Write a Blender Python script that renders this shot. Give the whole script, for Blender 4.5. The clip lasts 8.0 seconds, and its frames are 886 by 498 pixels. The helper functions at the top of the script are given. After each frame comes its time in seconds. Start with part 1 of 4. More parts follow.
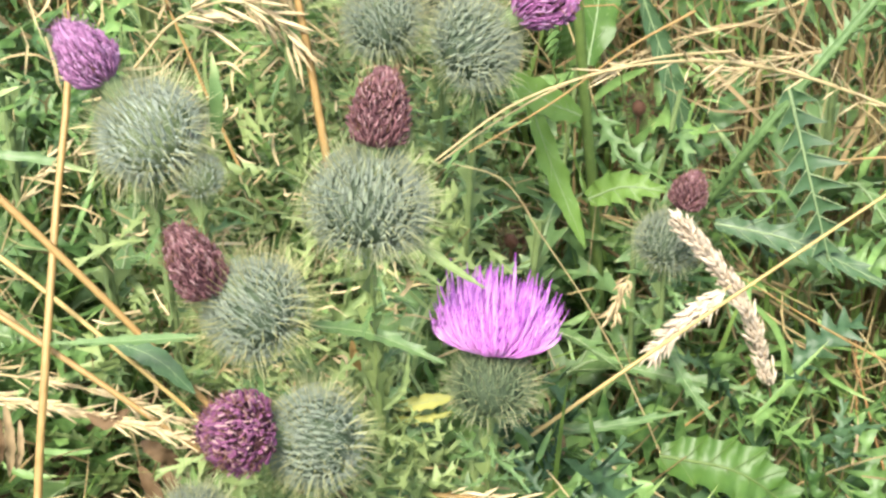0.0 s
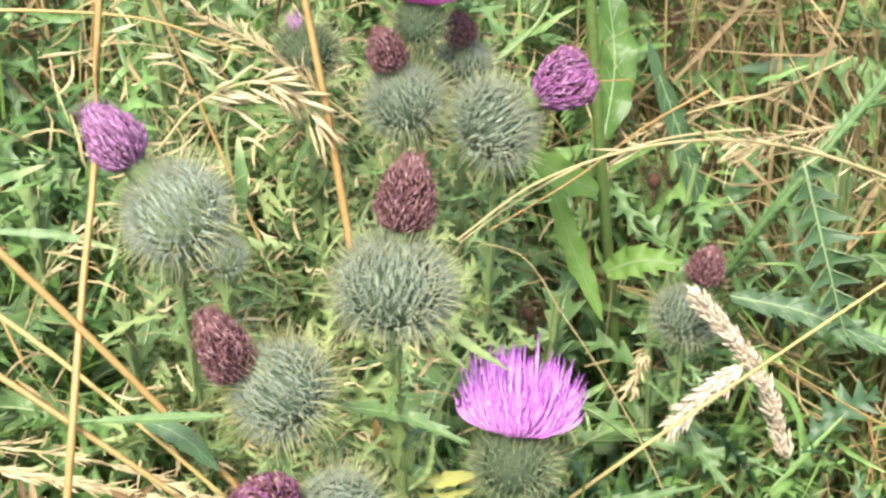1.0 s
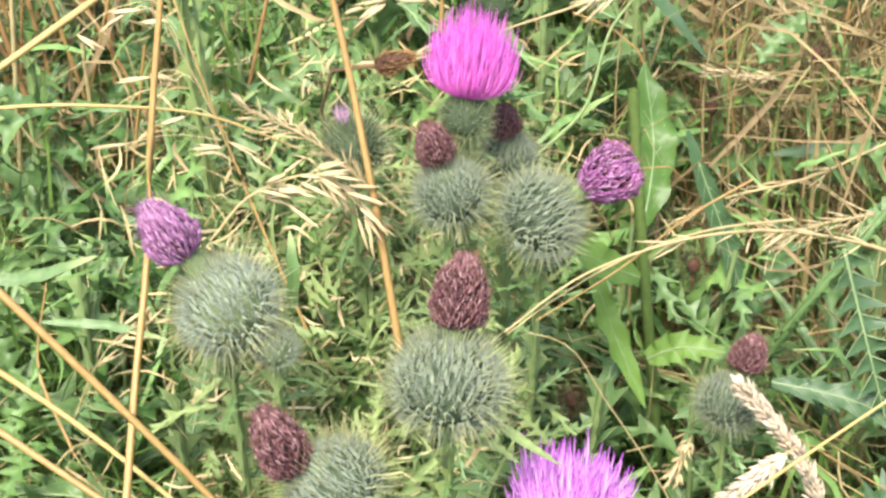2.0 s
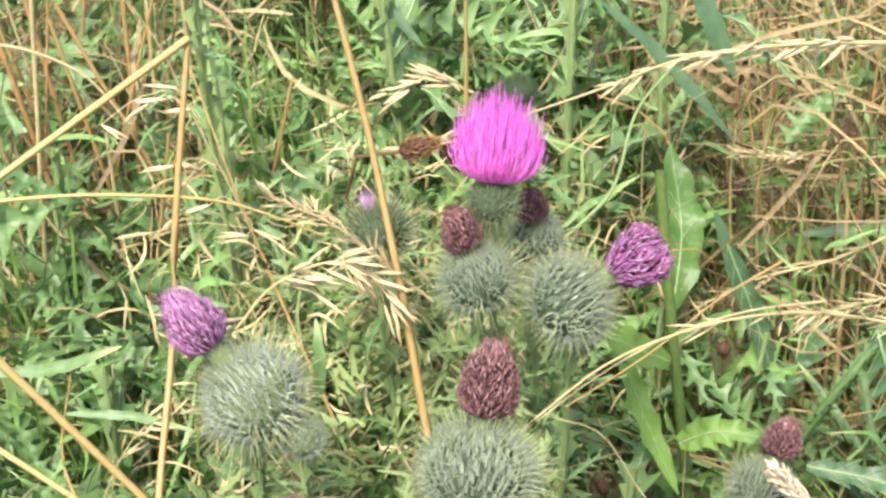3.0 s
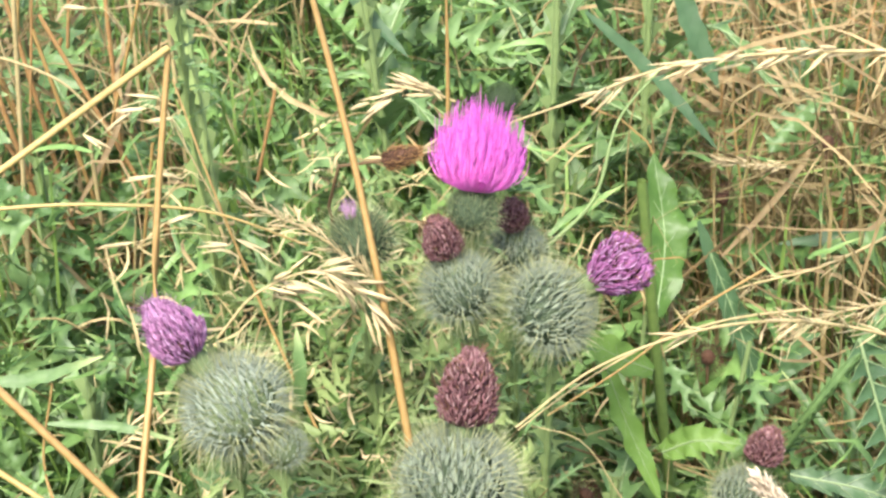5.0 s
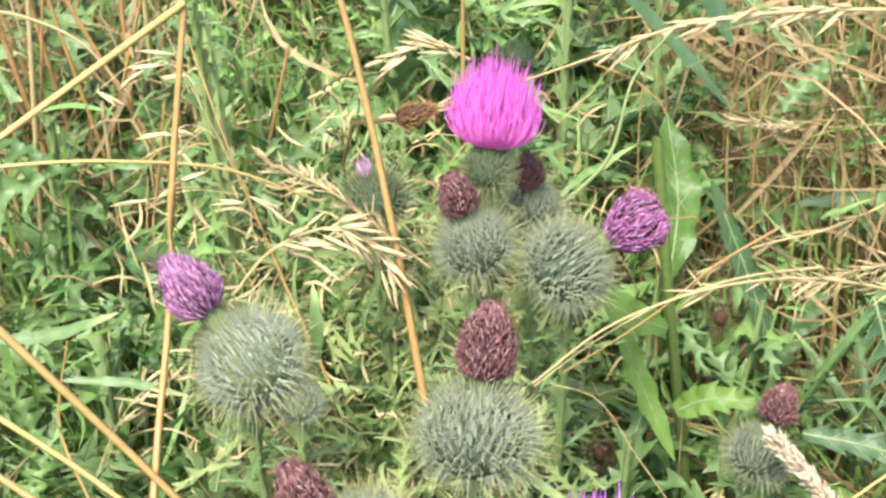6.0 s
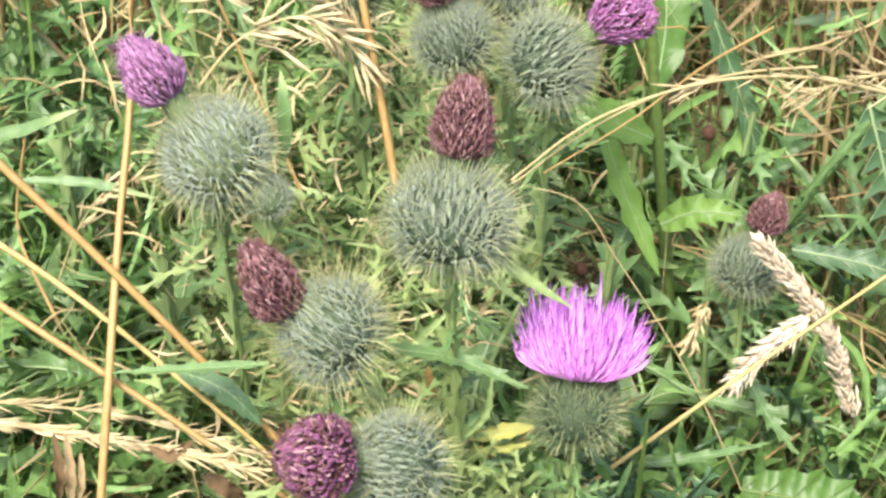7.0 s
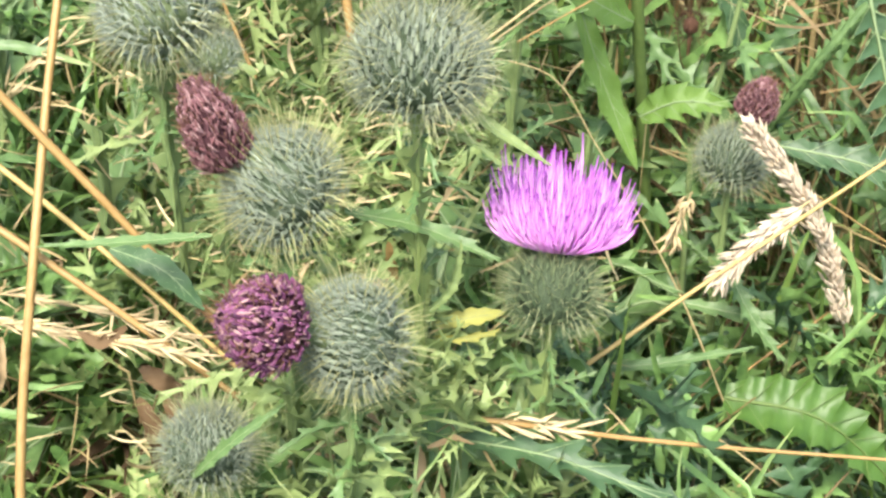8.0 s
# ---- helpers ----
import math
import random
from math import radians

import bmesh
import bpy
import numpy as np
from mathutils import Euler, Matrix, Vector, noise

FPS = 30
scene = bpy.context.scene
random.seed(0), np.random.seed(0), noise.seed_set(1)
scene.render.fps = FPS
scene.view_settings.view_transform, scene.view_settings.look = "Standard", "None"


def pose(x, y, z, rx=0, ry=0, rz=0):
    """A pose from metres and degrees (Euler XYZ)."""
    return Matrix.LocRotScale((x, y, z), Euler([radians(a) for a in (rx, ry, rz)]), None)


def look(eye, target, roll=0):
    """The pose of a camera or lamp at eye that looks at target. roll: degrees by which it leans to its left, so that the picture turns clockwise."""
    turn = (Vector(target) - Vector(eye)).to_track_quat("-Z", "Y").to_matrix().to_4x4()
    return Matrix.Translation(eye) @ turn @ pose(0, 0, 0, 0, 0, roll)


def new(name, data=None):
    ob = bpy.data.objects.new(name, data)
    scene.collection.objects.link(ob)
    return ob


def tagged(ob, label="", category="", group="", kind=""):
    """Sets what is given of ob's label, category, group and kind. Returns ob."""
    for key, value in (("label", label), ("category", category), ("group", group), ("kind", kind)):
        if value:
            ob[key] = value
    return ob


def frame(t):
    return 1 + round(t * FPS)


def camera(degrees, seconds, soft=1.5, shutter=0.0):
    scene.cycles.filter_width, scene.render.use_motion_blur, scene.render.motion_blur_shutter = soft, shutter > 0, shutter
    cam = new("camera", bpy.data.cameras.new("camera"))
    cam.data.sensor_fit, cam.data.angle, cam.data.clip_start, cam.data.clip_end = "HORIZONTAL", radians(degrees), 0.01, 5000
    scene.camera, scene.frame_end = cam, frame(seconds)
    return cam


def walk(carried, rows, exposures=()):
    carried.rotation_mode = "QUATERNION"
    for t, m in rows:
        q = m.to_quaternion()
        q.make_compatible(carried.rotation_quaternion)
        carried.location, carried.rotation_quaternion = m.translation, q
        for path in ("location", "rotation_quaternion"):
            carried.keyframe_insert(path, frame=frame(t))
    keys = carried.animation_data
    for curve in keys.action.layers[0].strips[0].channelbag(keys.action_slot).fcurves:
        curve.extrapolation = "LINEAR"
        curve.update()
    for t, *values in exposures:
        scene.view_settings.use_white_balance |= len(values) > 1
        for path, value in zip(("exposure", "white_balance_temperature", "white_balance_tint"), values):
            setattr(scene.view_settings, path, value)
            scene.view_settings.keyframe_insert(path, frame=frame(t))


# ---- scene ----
cam = camera(30.0, 8.0, soft=2.65)
# seconds, eye, and degrees of yaw (to the left), pitch (up) and roll
ROWS = [
    (0, 0.0000, 0.0000, 0.9750, 0.001, -34.931, -0.001),
    (0.5, -0.0030, 0.0001, 0.9793, 0.457, -34.127, -0.329),
    (1, -0.0078, 0.0006, 0.9897, 0.103, -33.288, -0.073),
    (1.5, -0.0135, 0.0014, 0.9980, 0.457, -32.434, -0.348),
    (2, -0.0201, 0.0000, 1.0051, 0.818, -31.168, -0.547),
    (2.2, -0.0240, 0.0000, 1.0043, 0.836, -30.380, -0.548),
    (3.3, -0.0193, 0.0085, 1.0029, 1.902, -27.962, -1.936),
    (3.5, -0.0180, 0.0069, 1.0040, 1.832, -27.868, -1.877),
    (4, -0.0168, 0.0059, 1.0021, 1.449, -28.117, -1.628),
    (4.5, -0.0180, 0.0061, 1.0018, 1.325, -28.111, -1.458),
    (4.7, -0.0168, 0.0065, 1.0016, 1.341, -27.888, -1.568),
    (5.8, -0.0159, 0.0052, 1.0019, 1.584, -28.534, -1.828),
    (6, -0.0226, 0.0048, 0.9969, 1.523, -28.973, -1.635),
    (6.5, -0.0221, 0.0058, 0.9801, 1.630, -30.698, -1.598),
    (7, -0.0199, 0.0138, 0.9499, 1.028, -32.972, -0.977),
    (7.5, -0.0242, 0.0255, 0.9157, 0.073, -34.449, -0.082),
    (8, -0.0247, 0.0412, 0.8847, -0.980, -33.567, 0.945),
]


def aim(x, y, z, yaw, pitch, roll):
    a, b = radians(yaw), radians(pitch)
    ahead = Vector((-math.sin(a) * math.cos(b), math.cos(a) * math.cos(b), math.sin(b)))
    return look((x, y, z), Vector((x, y, z)) + ahead, roll)


walk(cam, [(t, aim(*row)) for t, *row in ROWS])

# ---- world and sun: bright overcast sky ----
world = bpy.data.worlds.new("world")
scene.world = world
world.use_nodes = True
wn = world.node_tree
sky = wn.nodes.new("ShaderNodeTexSky")
sky.sky_type = "NISHITA"
sky.sun_disc = False
sky.sun_elevation, sky.sun_rotation = radians(58), radians(200)
sky.air_density, sky.dust_density = 1.0, 3.0
wn.links.new(sky.outputs[0], wn.nodes["Background"].inputs[0])
wn.nodes["Background"].inputs[1].default_value = 0.14
sun_data = bpy.data.lights.new("sun", "SUN")
sun_data.energy, sun_data.angle, sun_data.color = 2.7, radians(16), (1.0, 0.955, 0.86)
sun = new("sun", sun_data)
sun.matrix_world = look((-0.5, -1.0, 3.0), (0.0, 0.6, 0.5))
scene.view_settings.exposure = 1.80

# ---- materials ----


def leafy(name, dark, light, rough=0.5, through_light=0.25, scale=120.0, tip=None, sheen=0.25, reach=(0.55, 2.2)):
    """Plant tissue: two colours by mesh island and by grain, a tip colour along the piece, some light passing through."""
    m = bpy.data.materials.new(name)
    m.use_nodes = True
    nt = m.node_tree
    n, l = nt.nodes, nt.links
    b = n["Principled BSDF"]
    geo = n.new("ShaderNodeNewGeometry")
    tex = n.new("ShaderNodeTexCoord")
    grain = n.new("ShaderNodeTexNoise")
    grain.inputs["Scale"].default_value, grain.inputs["Detail"].default_value = scale, 5.0
    l.new(tex.outputs["Object"], grain.inputs["Vector"])
    blotch = n.new("ShaderNodeTexNoise")
    blotch.inputs["Scale"].default_value, blotch.inputs["Detail"].default_value = scale * 0.16, 3.0
    l.new(tex.outputs["Object"], blotch.inputs["Vector"])
    add = n.new("ShaderNodeMath")
    add.operation = "MULTIPLY_ADD"
    l.new(grain.outputs["Fac"], add.inputs[0])
    add.inputs[1].default_value = 1.15
    l.new(geo.outputs["Random Per Island"], add.inputs[2])
    add2 = n.new("ShaderNodeMath")
    add2.operation = "MULTIPLY_ADD"
    l.new(blotch.outputs["Fac"], add2.inputs[0])
    add2.inputs[1].default_value = 0.6
    l.new(add.outputs[0], add2.inputs[2])
    span = n.new("ShaderNodeMapRange")
    span.inputs["From Min"].default_value, span.inputs["From Max"].default_value = reach
    l.new(add2.outputs[0], span.inputs["Value"])
    ramp = n.new("ShaderNodeValToRGB")
    ramp.color_ramp.elements[0].color, ramp.color_ramp.elements[1].color = (*dark, 1), (*light, 1)
    l.new(span.outputs[0], ramp.inputs[0])
    colour = ramp.outputs[0]
    if tip:
        att = n.new("ShaderNodeAttribute")
        att.attribute_name = "along"
        mix = n.new("ShaderNodeMix")
        mix.data_type = "RGBA"
        shape = n.new("ShaderNodeMapRange")
        shape.inputs["From Min"].default_value, shape.inputs["From Max"].default_value = tip[3], tip[4]
        l.new(att.outputs["Fac"], shape.inputs["Value"])
        l.new(shape.outputs[0], mix.inputs["Factor"])
        l.new(colour, mix.inputs["A"])
        mix.inputs["B"].default_value = (*tip[:3], 1)
        colour = mix.outputs["Result"]
    l.new(colour, b.inputs["Base Color"])
    b.inputs["Roughness"].default_value = rough
    b.inputs["Specular IOR Level"].default_value = sheen
    bump = n.new("ShaderNodeBump")
    bump.inputs["Strength"].default_value, bump.inputs["Distance"].default_value = 0.35, 0.002
    l.new(grain.outputs["Fac"], bump.inputs["Height"])
    l.new(bump.outputs[0], b.inputs["Normal"])
    if through_light > 0:
        trans = n.new("ShaderNodeBsdfTranslucent")
        l.new(colour, trans.inputs["Color"])
        ms = n.new("ShaderNodeMixShader")
        ms.inputs[0].default_value = through_light
        l.new(b.outputs[0], ms.inputs[1])
        l.new(trans.outputs[0], ms.inputs[2])
        l.new(ms.outputs[0], n["Material Output"].inputs["Surface"])
    return m


M_GRASS = leafy("grass", (0.029, 0.070, 0.011), (0.235, 0.355, 0.082), 0.42, 0.3, 90, sheen=0.34, reach=(0.72, 1.95))
M_FOLIAGE = leafy("foliage", (0.025, 0.067, 0.014), (0.205, 0.34, 0.100), 0.42, 0.28, 200, sheen=0.36, reach=(0.72, 1.95), tip=(0.40, 0.47, 0.18, 0.72, 1.1))
M_STRAW = leafy("straw", (0.072, 0.046, 0.016), (0.40, 0.315, 0.145), 0.55, 0.1, 180, reach=(0.75, 2.05))
M_STRAW_GOLD = leafy("golden_straw", (0.19, 0.105, 0.030), (0.36, 0.24, 0.090), 0.45, 0.05, 200, sheen=0.35)
M_STRAW_YELLOW = leafy("yellow_straw", (0.24, 0.165, 0.045), (0.43, 0.32, 0.125), 0.45, 0.05, 200, sheen=0.3)
M_STRAW_PALE = leafy("pale_straw", (0.22, 0.155, 0.062), (0.49, 0.40, 0.205), 0.55, 0.1, 200)
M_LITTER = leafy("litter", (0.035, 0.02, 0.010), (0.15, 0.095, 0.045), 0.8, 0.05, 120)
M_SEED = leafy("seed_husk", (0.33, 0.235, 0.115), (0.66, 0.545, 0.32), 0.55, 0.2, 300)
M_STEM = leafy("thistle_stem", (0.085, 0.135, 0.042), (0.22, 0.285, 0.115), 0.55, 0.08, 200)
M_THISTLE_LEAF = leafy("thistle_leaf", (0.030, 0.074, 0.020), (0.155, 0.245, 0.085), 0.44, 0.2, 220, sheen=0.36, tip=(0.42, 0.47, 0.20, 0.72, 1.1))
M_RIB = leafy("leaf_rib", (0.1296, 0.1944, 0.0792), (0.2448, 0.3096, 0.1584), 0.5, 0.0, 200)
M_DOCK = leafy("dock_leaf", (0.065, 0.14, 0.022), (0.18, 0.285, 0.066), 0.45, 0.3, 120, sheen=0.25)
M_DOCK_STEM = leafy("dock_stem", (0.042, 0.080, 0.020), (0.125, 0.175, 0.045), 0.5, 0.0, 260)
M_YELLOW_LEAF = leafy("yellowed_leaf", (0.22, 0.24, 0.05), (0.50, 0.46, 0.12), 0.5, 0.25, 160)
# near-black green: shade in the gaps between scales, put into the core's colour
M_CORE_SHADED = leafy("shaded_head_core", (0.020, 0.034, 0.016), (0.06, 0.085, 0.045), 0.8, 0.0, 700)
M_BRACT = leafy("bract", (0.135, 0.17, 0.105), (0.34, 0.39, 0.275), 0.75, 0.15, 400)
M_BRACT_PALE = leafy("pale_bract", (0.16, 0.21, 0.15), (0.43, 0.48, 0.38), 0.75, 0.15, 400)
M_BRACT_DARK = leafy("dark_bract", (0.055, 0.09, 0.04), (0.17, 0.21, 0.11), 0.6, 0.1, 400)
M_SPINE = leafy("spine", (0.24, 0.27, 0.12), (0.56, 0.56, 0.32), 0.6, 0.35, 300)
M_SPINE_YELLOW = leafy("yellow_spine", (0.28, 0.29, 0.11), (0.58, 0.56, 0.29), 0.6, 0.35, 300)
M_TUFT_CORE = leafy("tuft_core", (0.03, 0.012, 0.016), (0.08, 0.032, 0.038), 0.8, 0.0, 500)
M_TUFT_HAIR = leafy("tuft_hair", (0.10, 0.045, 0.025), (0.26, 0.14, 0.08), 0.7, 0.2, 500)
M_WITHERED = leafy("withered_floret", (0.045, 0.016, 0.020), (0.21, 0.095, 0.10), 0.65, 0.05, 500, tip=(0.40, 0.25, 0.24, 0.80, 1.6))
M_FADED = leafy("faded_floret", (0.11, 0.034, 0.092), (0.38, 0.18, 0.33), 0.6, 0.1, 500, tip=(0.62, 0.45, 0.57, 0.8, 1.5))
M_PINK = leafy("pink_floret", (0.92, 0.42, 0.90), (0.99, 0.68, 0.98), 0.5, 0.5, 500, tip=(0.44, 0.11, 0.52, 0.62, 0.96))
M_MAGENTA = leafy("magenta_floret", (0.80, 0.16, 0.66), (0.96, 0.38, 0.84), 0.5, 0.45, 500, tip=(0.62, 0.14, 0.55, 0.62, 1.0))
M_FADED_FLECK = leafy("faded_fleck", (0.20, 0.08, 0.19), (0.50, 0.30, 0.46), 0.6, 0.15, 700)
M_DARK_LEAF = leafy("dark_leaf", (0.016, 0.044, 0.016), (0.072, 0.130, 0.056), 0.45, 0.15, 160, sheen=0.3)
M_MEADOW = leafy("meadow_ground", (0.04, 0.042, 0.016), (0.13, 0.14, 0.048), 0.9, 0, 14)
M_PALE_LEAF = leafy("pale_leaf", (0.08, 0.13, 0.036), (0.32, 0.395, 0.15), 0.5, 0.3, 140, sheen=0.3, tip=(0.50, 0.52, 0.24, 0.75, 1.1))
M_NECK = leafy("head_neck", (0.06, 0.09, 0.035), (0.15, 0.19, 0.085), 0.7, 0.05, 500)
M_MAUVE = leafy("mauve_floret", (0.040, 0.009, 0.03), (0.22, 0.075, 0.15), 0.65, 0.05, 500, tip=(0.44, 0.28, 0.36, 0.80, 1.7))
M_SEED_PALE = leafy("pale_seed_husk", (0.44, 0.345, 0.235), (0.74, 0.63, 0.48), 0.6, 0.25, 300)
M_DOCK_DARK = leafy("deep_dock_leaf", (0.026, 0.070, 0.010), (0.088, 0.165, 0.032), 0.42, 0.25, 160, sheen=0.3)
M_RUST = leafy("rusty_straw", (0.16, 0.08, 0.028), (0.42, 0.245, 0.10), 0.55, 0.05, 200)
M_WOOL = leafy("wool", (0.19, 0.235, 0.17), (0.34, 0.375, 0.29), 0.85, 0.2, 400)
M_DRYLEAF = leafy("dead_leaf", (0.17, 0.11, 0.05), (0.45, 0.34, 0.19), 0.7, 0.2, 100)
M_FLECK = leafy("pale_fleck", (0.13, 0.055, 0.06), (0.42, 0.27, 0.26), 0.6, 0.1, 700)
M_PURPLE = leafy("purple_floret", (0.07, 0.018, 0.056), (0.31, 0.11, 0.25), 0.65, 0.08, 500, tip=(0.60, 0.24, 0.56, 0.75, 1.3))
M_BUD = leafy("green_bud", (0.016, 0.035, 0.012), (0.06, 0.10, 0.035), 0.6, 0.1, 400, tip=(0.17, 0.21, 0.10, 0.7, 1.0))
M_PALE_STEM = leafy("pale_stem", (0.11, 0.16, 0.05), (0.26, 0.33, 0.12), 0.55, 0.08, 160)
M_BLADE_DRY = leafy("dry_blade", (0.11, 0.07, 0.03), (0.40, 0.30, 0.15), 0.6, 0.2, 160)
M_BROWN_HEAD = leafy("brown_head", (0.028, 0.012, 0.008), (0.13, 0.065, 0.038), 0.8, 0.0, 500)

# ---- mesh building ----
RNG = np.random.default_rng(7)


class Soup:
    """Collects pieces of geometry into one mesh."""

    def __init__(self):
        self.v, self.f, self.a, self.n = [], [], [], 0

    def add(self, verts, faces, along=None):
        verts = np.asarray(verts, float).reshape(-1, 3)
        self.v.append(verts)
        self.f.extend((np.asarray(faces) + self.n).tolist())
        self.a.append(np.zeros(len(verts)) if along is None else np.asarray(along, float).ravel())
        self.n += len(verts)

    def mesh(self, name, material, smooth=True):
        me = bpy.data.meshes.new(name)
        me.from_pydata(np.concatenate(self.v).tolist(), [], self.f)
        at = me.attributes.new("along", "FLOAT", "POINT")
        at.data.foreach_set("value", np.concatenate(self.a).astype(np.float32))
        me.materials.append(material)
        if smooth:
            me.polygons.foreach_set("use_smooth", [True] * len(me.polygons))
        return me


def unit(v):
    v = np.asarray(v, float)
    return v / np.maximum(np.linalg.norm(v, axis=-1, keepdims=True), 1e-9)


def frames(pts):
    """Tangent and two side directions along each of K polylines (K, n, 3)."""
    t = unit(np.gradient(pts, axis=1))
    ref = np.where(np.abs(t[..., 2:3]) > 0.92, np.array([0.0, 1.0, 0.0]), np.array([0.0, 0.0, 1.0]))
    s = unit(np.cross(t, ref))
    return t, s, np.cross(s, t)


def tubes(soup, pts, radius, sides=4):
    """K tubes along polylines (K, n, 3) with radii (K, n)."""
    pts, radius = np.asarray(pts, float), np.asarray(radius, float)
    k, n, _ = pts.shape
    radius = np.broadcast_to(radius, (k, n))
    _, s, u = frames(pts)
    ang = np.arange(sides) * 2 * np.pi / sides
    ring = np.cos(ang)[:, None] * s[:, :, None] + np.sin(ang)[:, None] * u[:, :, None]
    v = pts[:, :, None] + ring * radius[:, :, None, None]
    i, j, q = np.meshgrid(np.arange(k), np.arange(n - 1), np.arange(sides), indexing="ij")
    base, q2 = (i * n + j) * sides, (q + 1) % sides
    faces = np.stack([base + q, base + q2, base + sides + q2, base + sides + q], -1).reshape(-1, 4)
    along = np.broadcast_to(np.linspace(0, 1, n)[None, :, None], (k, n, sides))
    soup.add(v, faces, along)


def strips(soup, pts, width, side=None, fold=0.0):
    """K flat blades, folded along the middle, along polylines (K, n, 3) with half widths (K, n)."""
    k, n, _ = pts.shape
    width = np.broadcast_to(width, (k, n))
    _, s, u = frames(pts)
    if side is not None:
        s = unit(side[:, None, :] - 0 * s)
        u = unit(np.cross(s, unit(np.gradient(pts, axis=1))))
    w = width[..., None]
    v = np.stack([pts - s * w + u * w * fold, pts, pts + s * w + u * w * fold], 2)
    i, j, q = np.meshgrid(np.arange(k), np.arange(n - 1), np.arange(2), indexing="ij")
    base = (i * n + j) * 3 + q
    faces = np.stack([base, base + 1, base + 4, base + 3], -1).reshape(-1, 4)
    soup.add(v, faces, np.broadcast_to(np.linspace(0, 1, n)[None, :, None], (k, n, 3)))


def spline(points, n):
    """A smooth line of n points through the given ones: Hermite pieces over the chord length."""
    p = np.asarray(points, float)
    if len(p) == 2:
        return p[0] + (p[1] - p[0]) * np.linspace(0, 1, n)[:, None]
    k = np.concatenate([[0], np.cumsum(np.linalg.norm(np.diff(p, axis=0), axis=1))])
    slope = np.diff(p, axis=0) / np.diff(k)[:, None]
    h = np.diff(k)[:, None]
    m = np.vstack([slope[:1], (slope[:-1] * h[1:] + slope[1:] * h[:-1]) / (h[1:] + h[:-1]), slope[-1:]])
    x = np.linspace(0, k[-1], n)
    i = np.clip(np.searchsorted(k, x, side="right") - 1, 0, len(p) - 2)
    t, d = ((x - k[i]) / (k[i + 1] - k[i]))[:, None], (k[i + 1] - k[i])[:, None]
    return (2 * t**3 - 3 * t**2 + 1) * p[i] + (t**3 - 2 * t**2 + t) * d * m[i] + (3 * t**2 - 2 * t**3) * p[i + 1] + (t**3 - t**2) * d * m[i + 1]


def part(name, soup, material, parent=None, label="", smooth=True):
    ob = new(name, soup.mesh(name, material, smooth))
    if parent:
        ob.parent = parent
    return tagged(ob, label)


def thing(name, label, category, group="", kind=""):
    return tagged(new(name), label, category, group, kind)


def turned(axis):
    """Columns: two sides and the axis."""
    a = unit(axis)
    s = unit(np.cross(a, (0.3, 0.9, 0.1)))
    return np.stack([s, np.cross(a, s), a], 1)


# ---- thistle heads ----


def body(nrm, r, squash):
    """The egg-shaped body of a head: unit directions to points on it, fuller below than above."""
    z = nrm[..., 2:3]
    return np.concatenate([nrm[..., :2] * (1 - 0.10 * z - 0.06 * z * z), z * squash], -1) * r


def globe(soup, centre, axes, r, squash=0.92, rings=14, sides=24):
    th = np.linspace(0.02, np.pi - 0.02, rings)
    ph = np.arange(sides) * 2 * np.pi / sides
    v = np.stack([np.outer(np.sin(th), np.cos(ph)), np.outer(np.sin(th), np.sin(ph)), np.outer(np.cos(th), np.ones(sides))], -1)
    v = centre + body(v, r, squash) @ axes.T
    j, q = np.meshgrid(np.arange(rings - 1), np.arange(sides), indexing="ij")
    q2 = (q + 1) % sides
    soup.add(v, np.stack([j * sides + q, j * sides + q2, (j + 1) * sides + q2, (j + 1) * sides + q], -1).reshape(-1, 4))


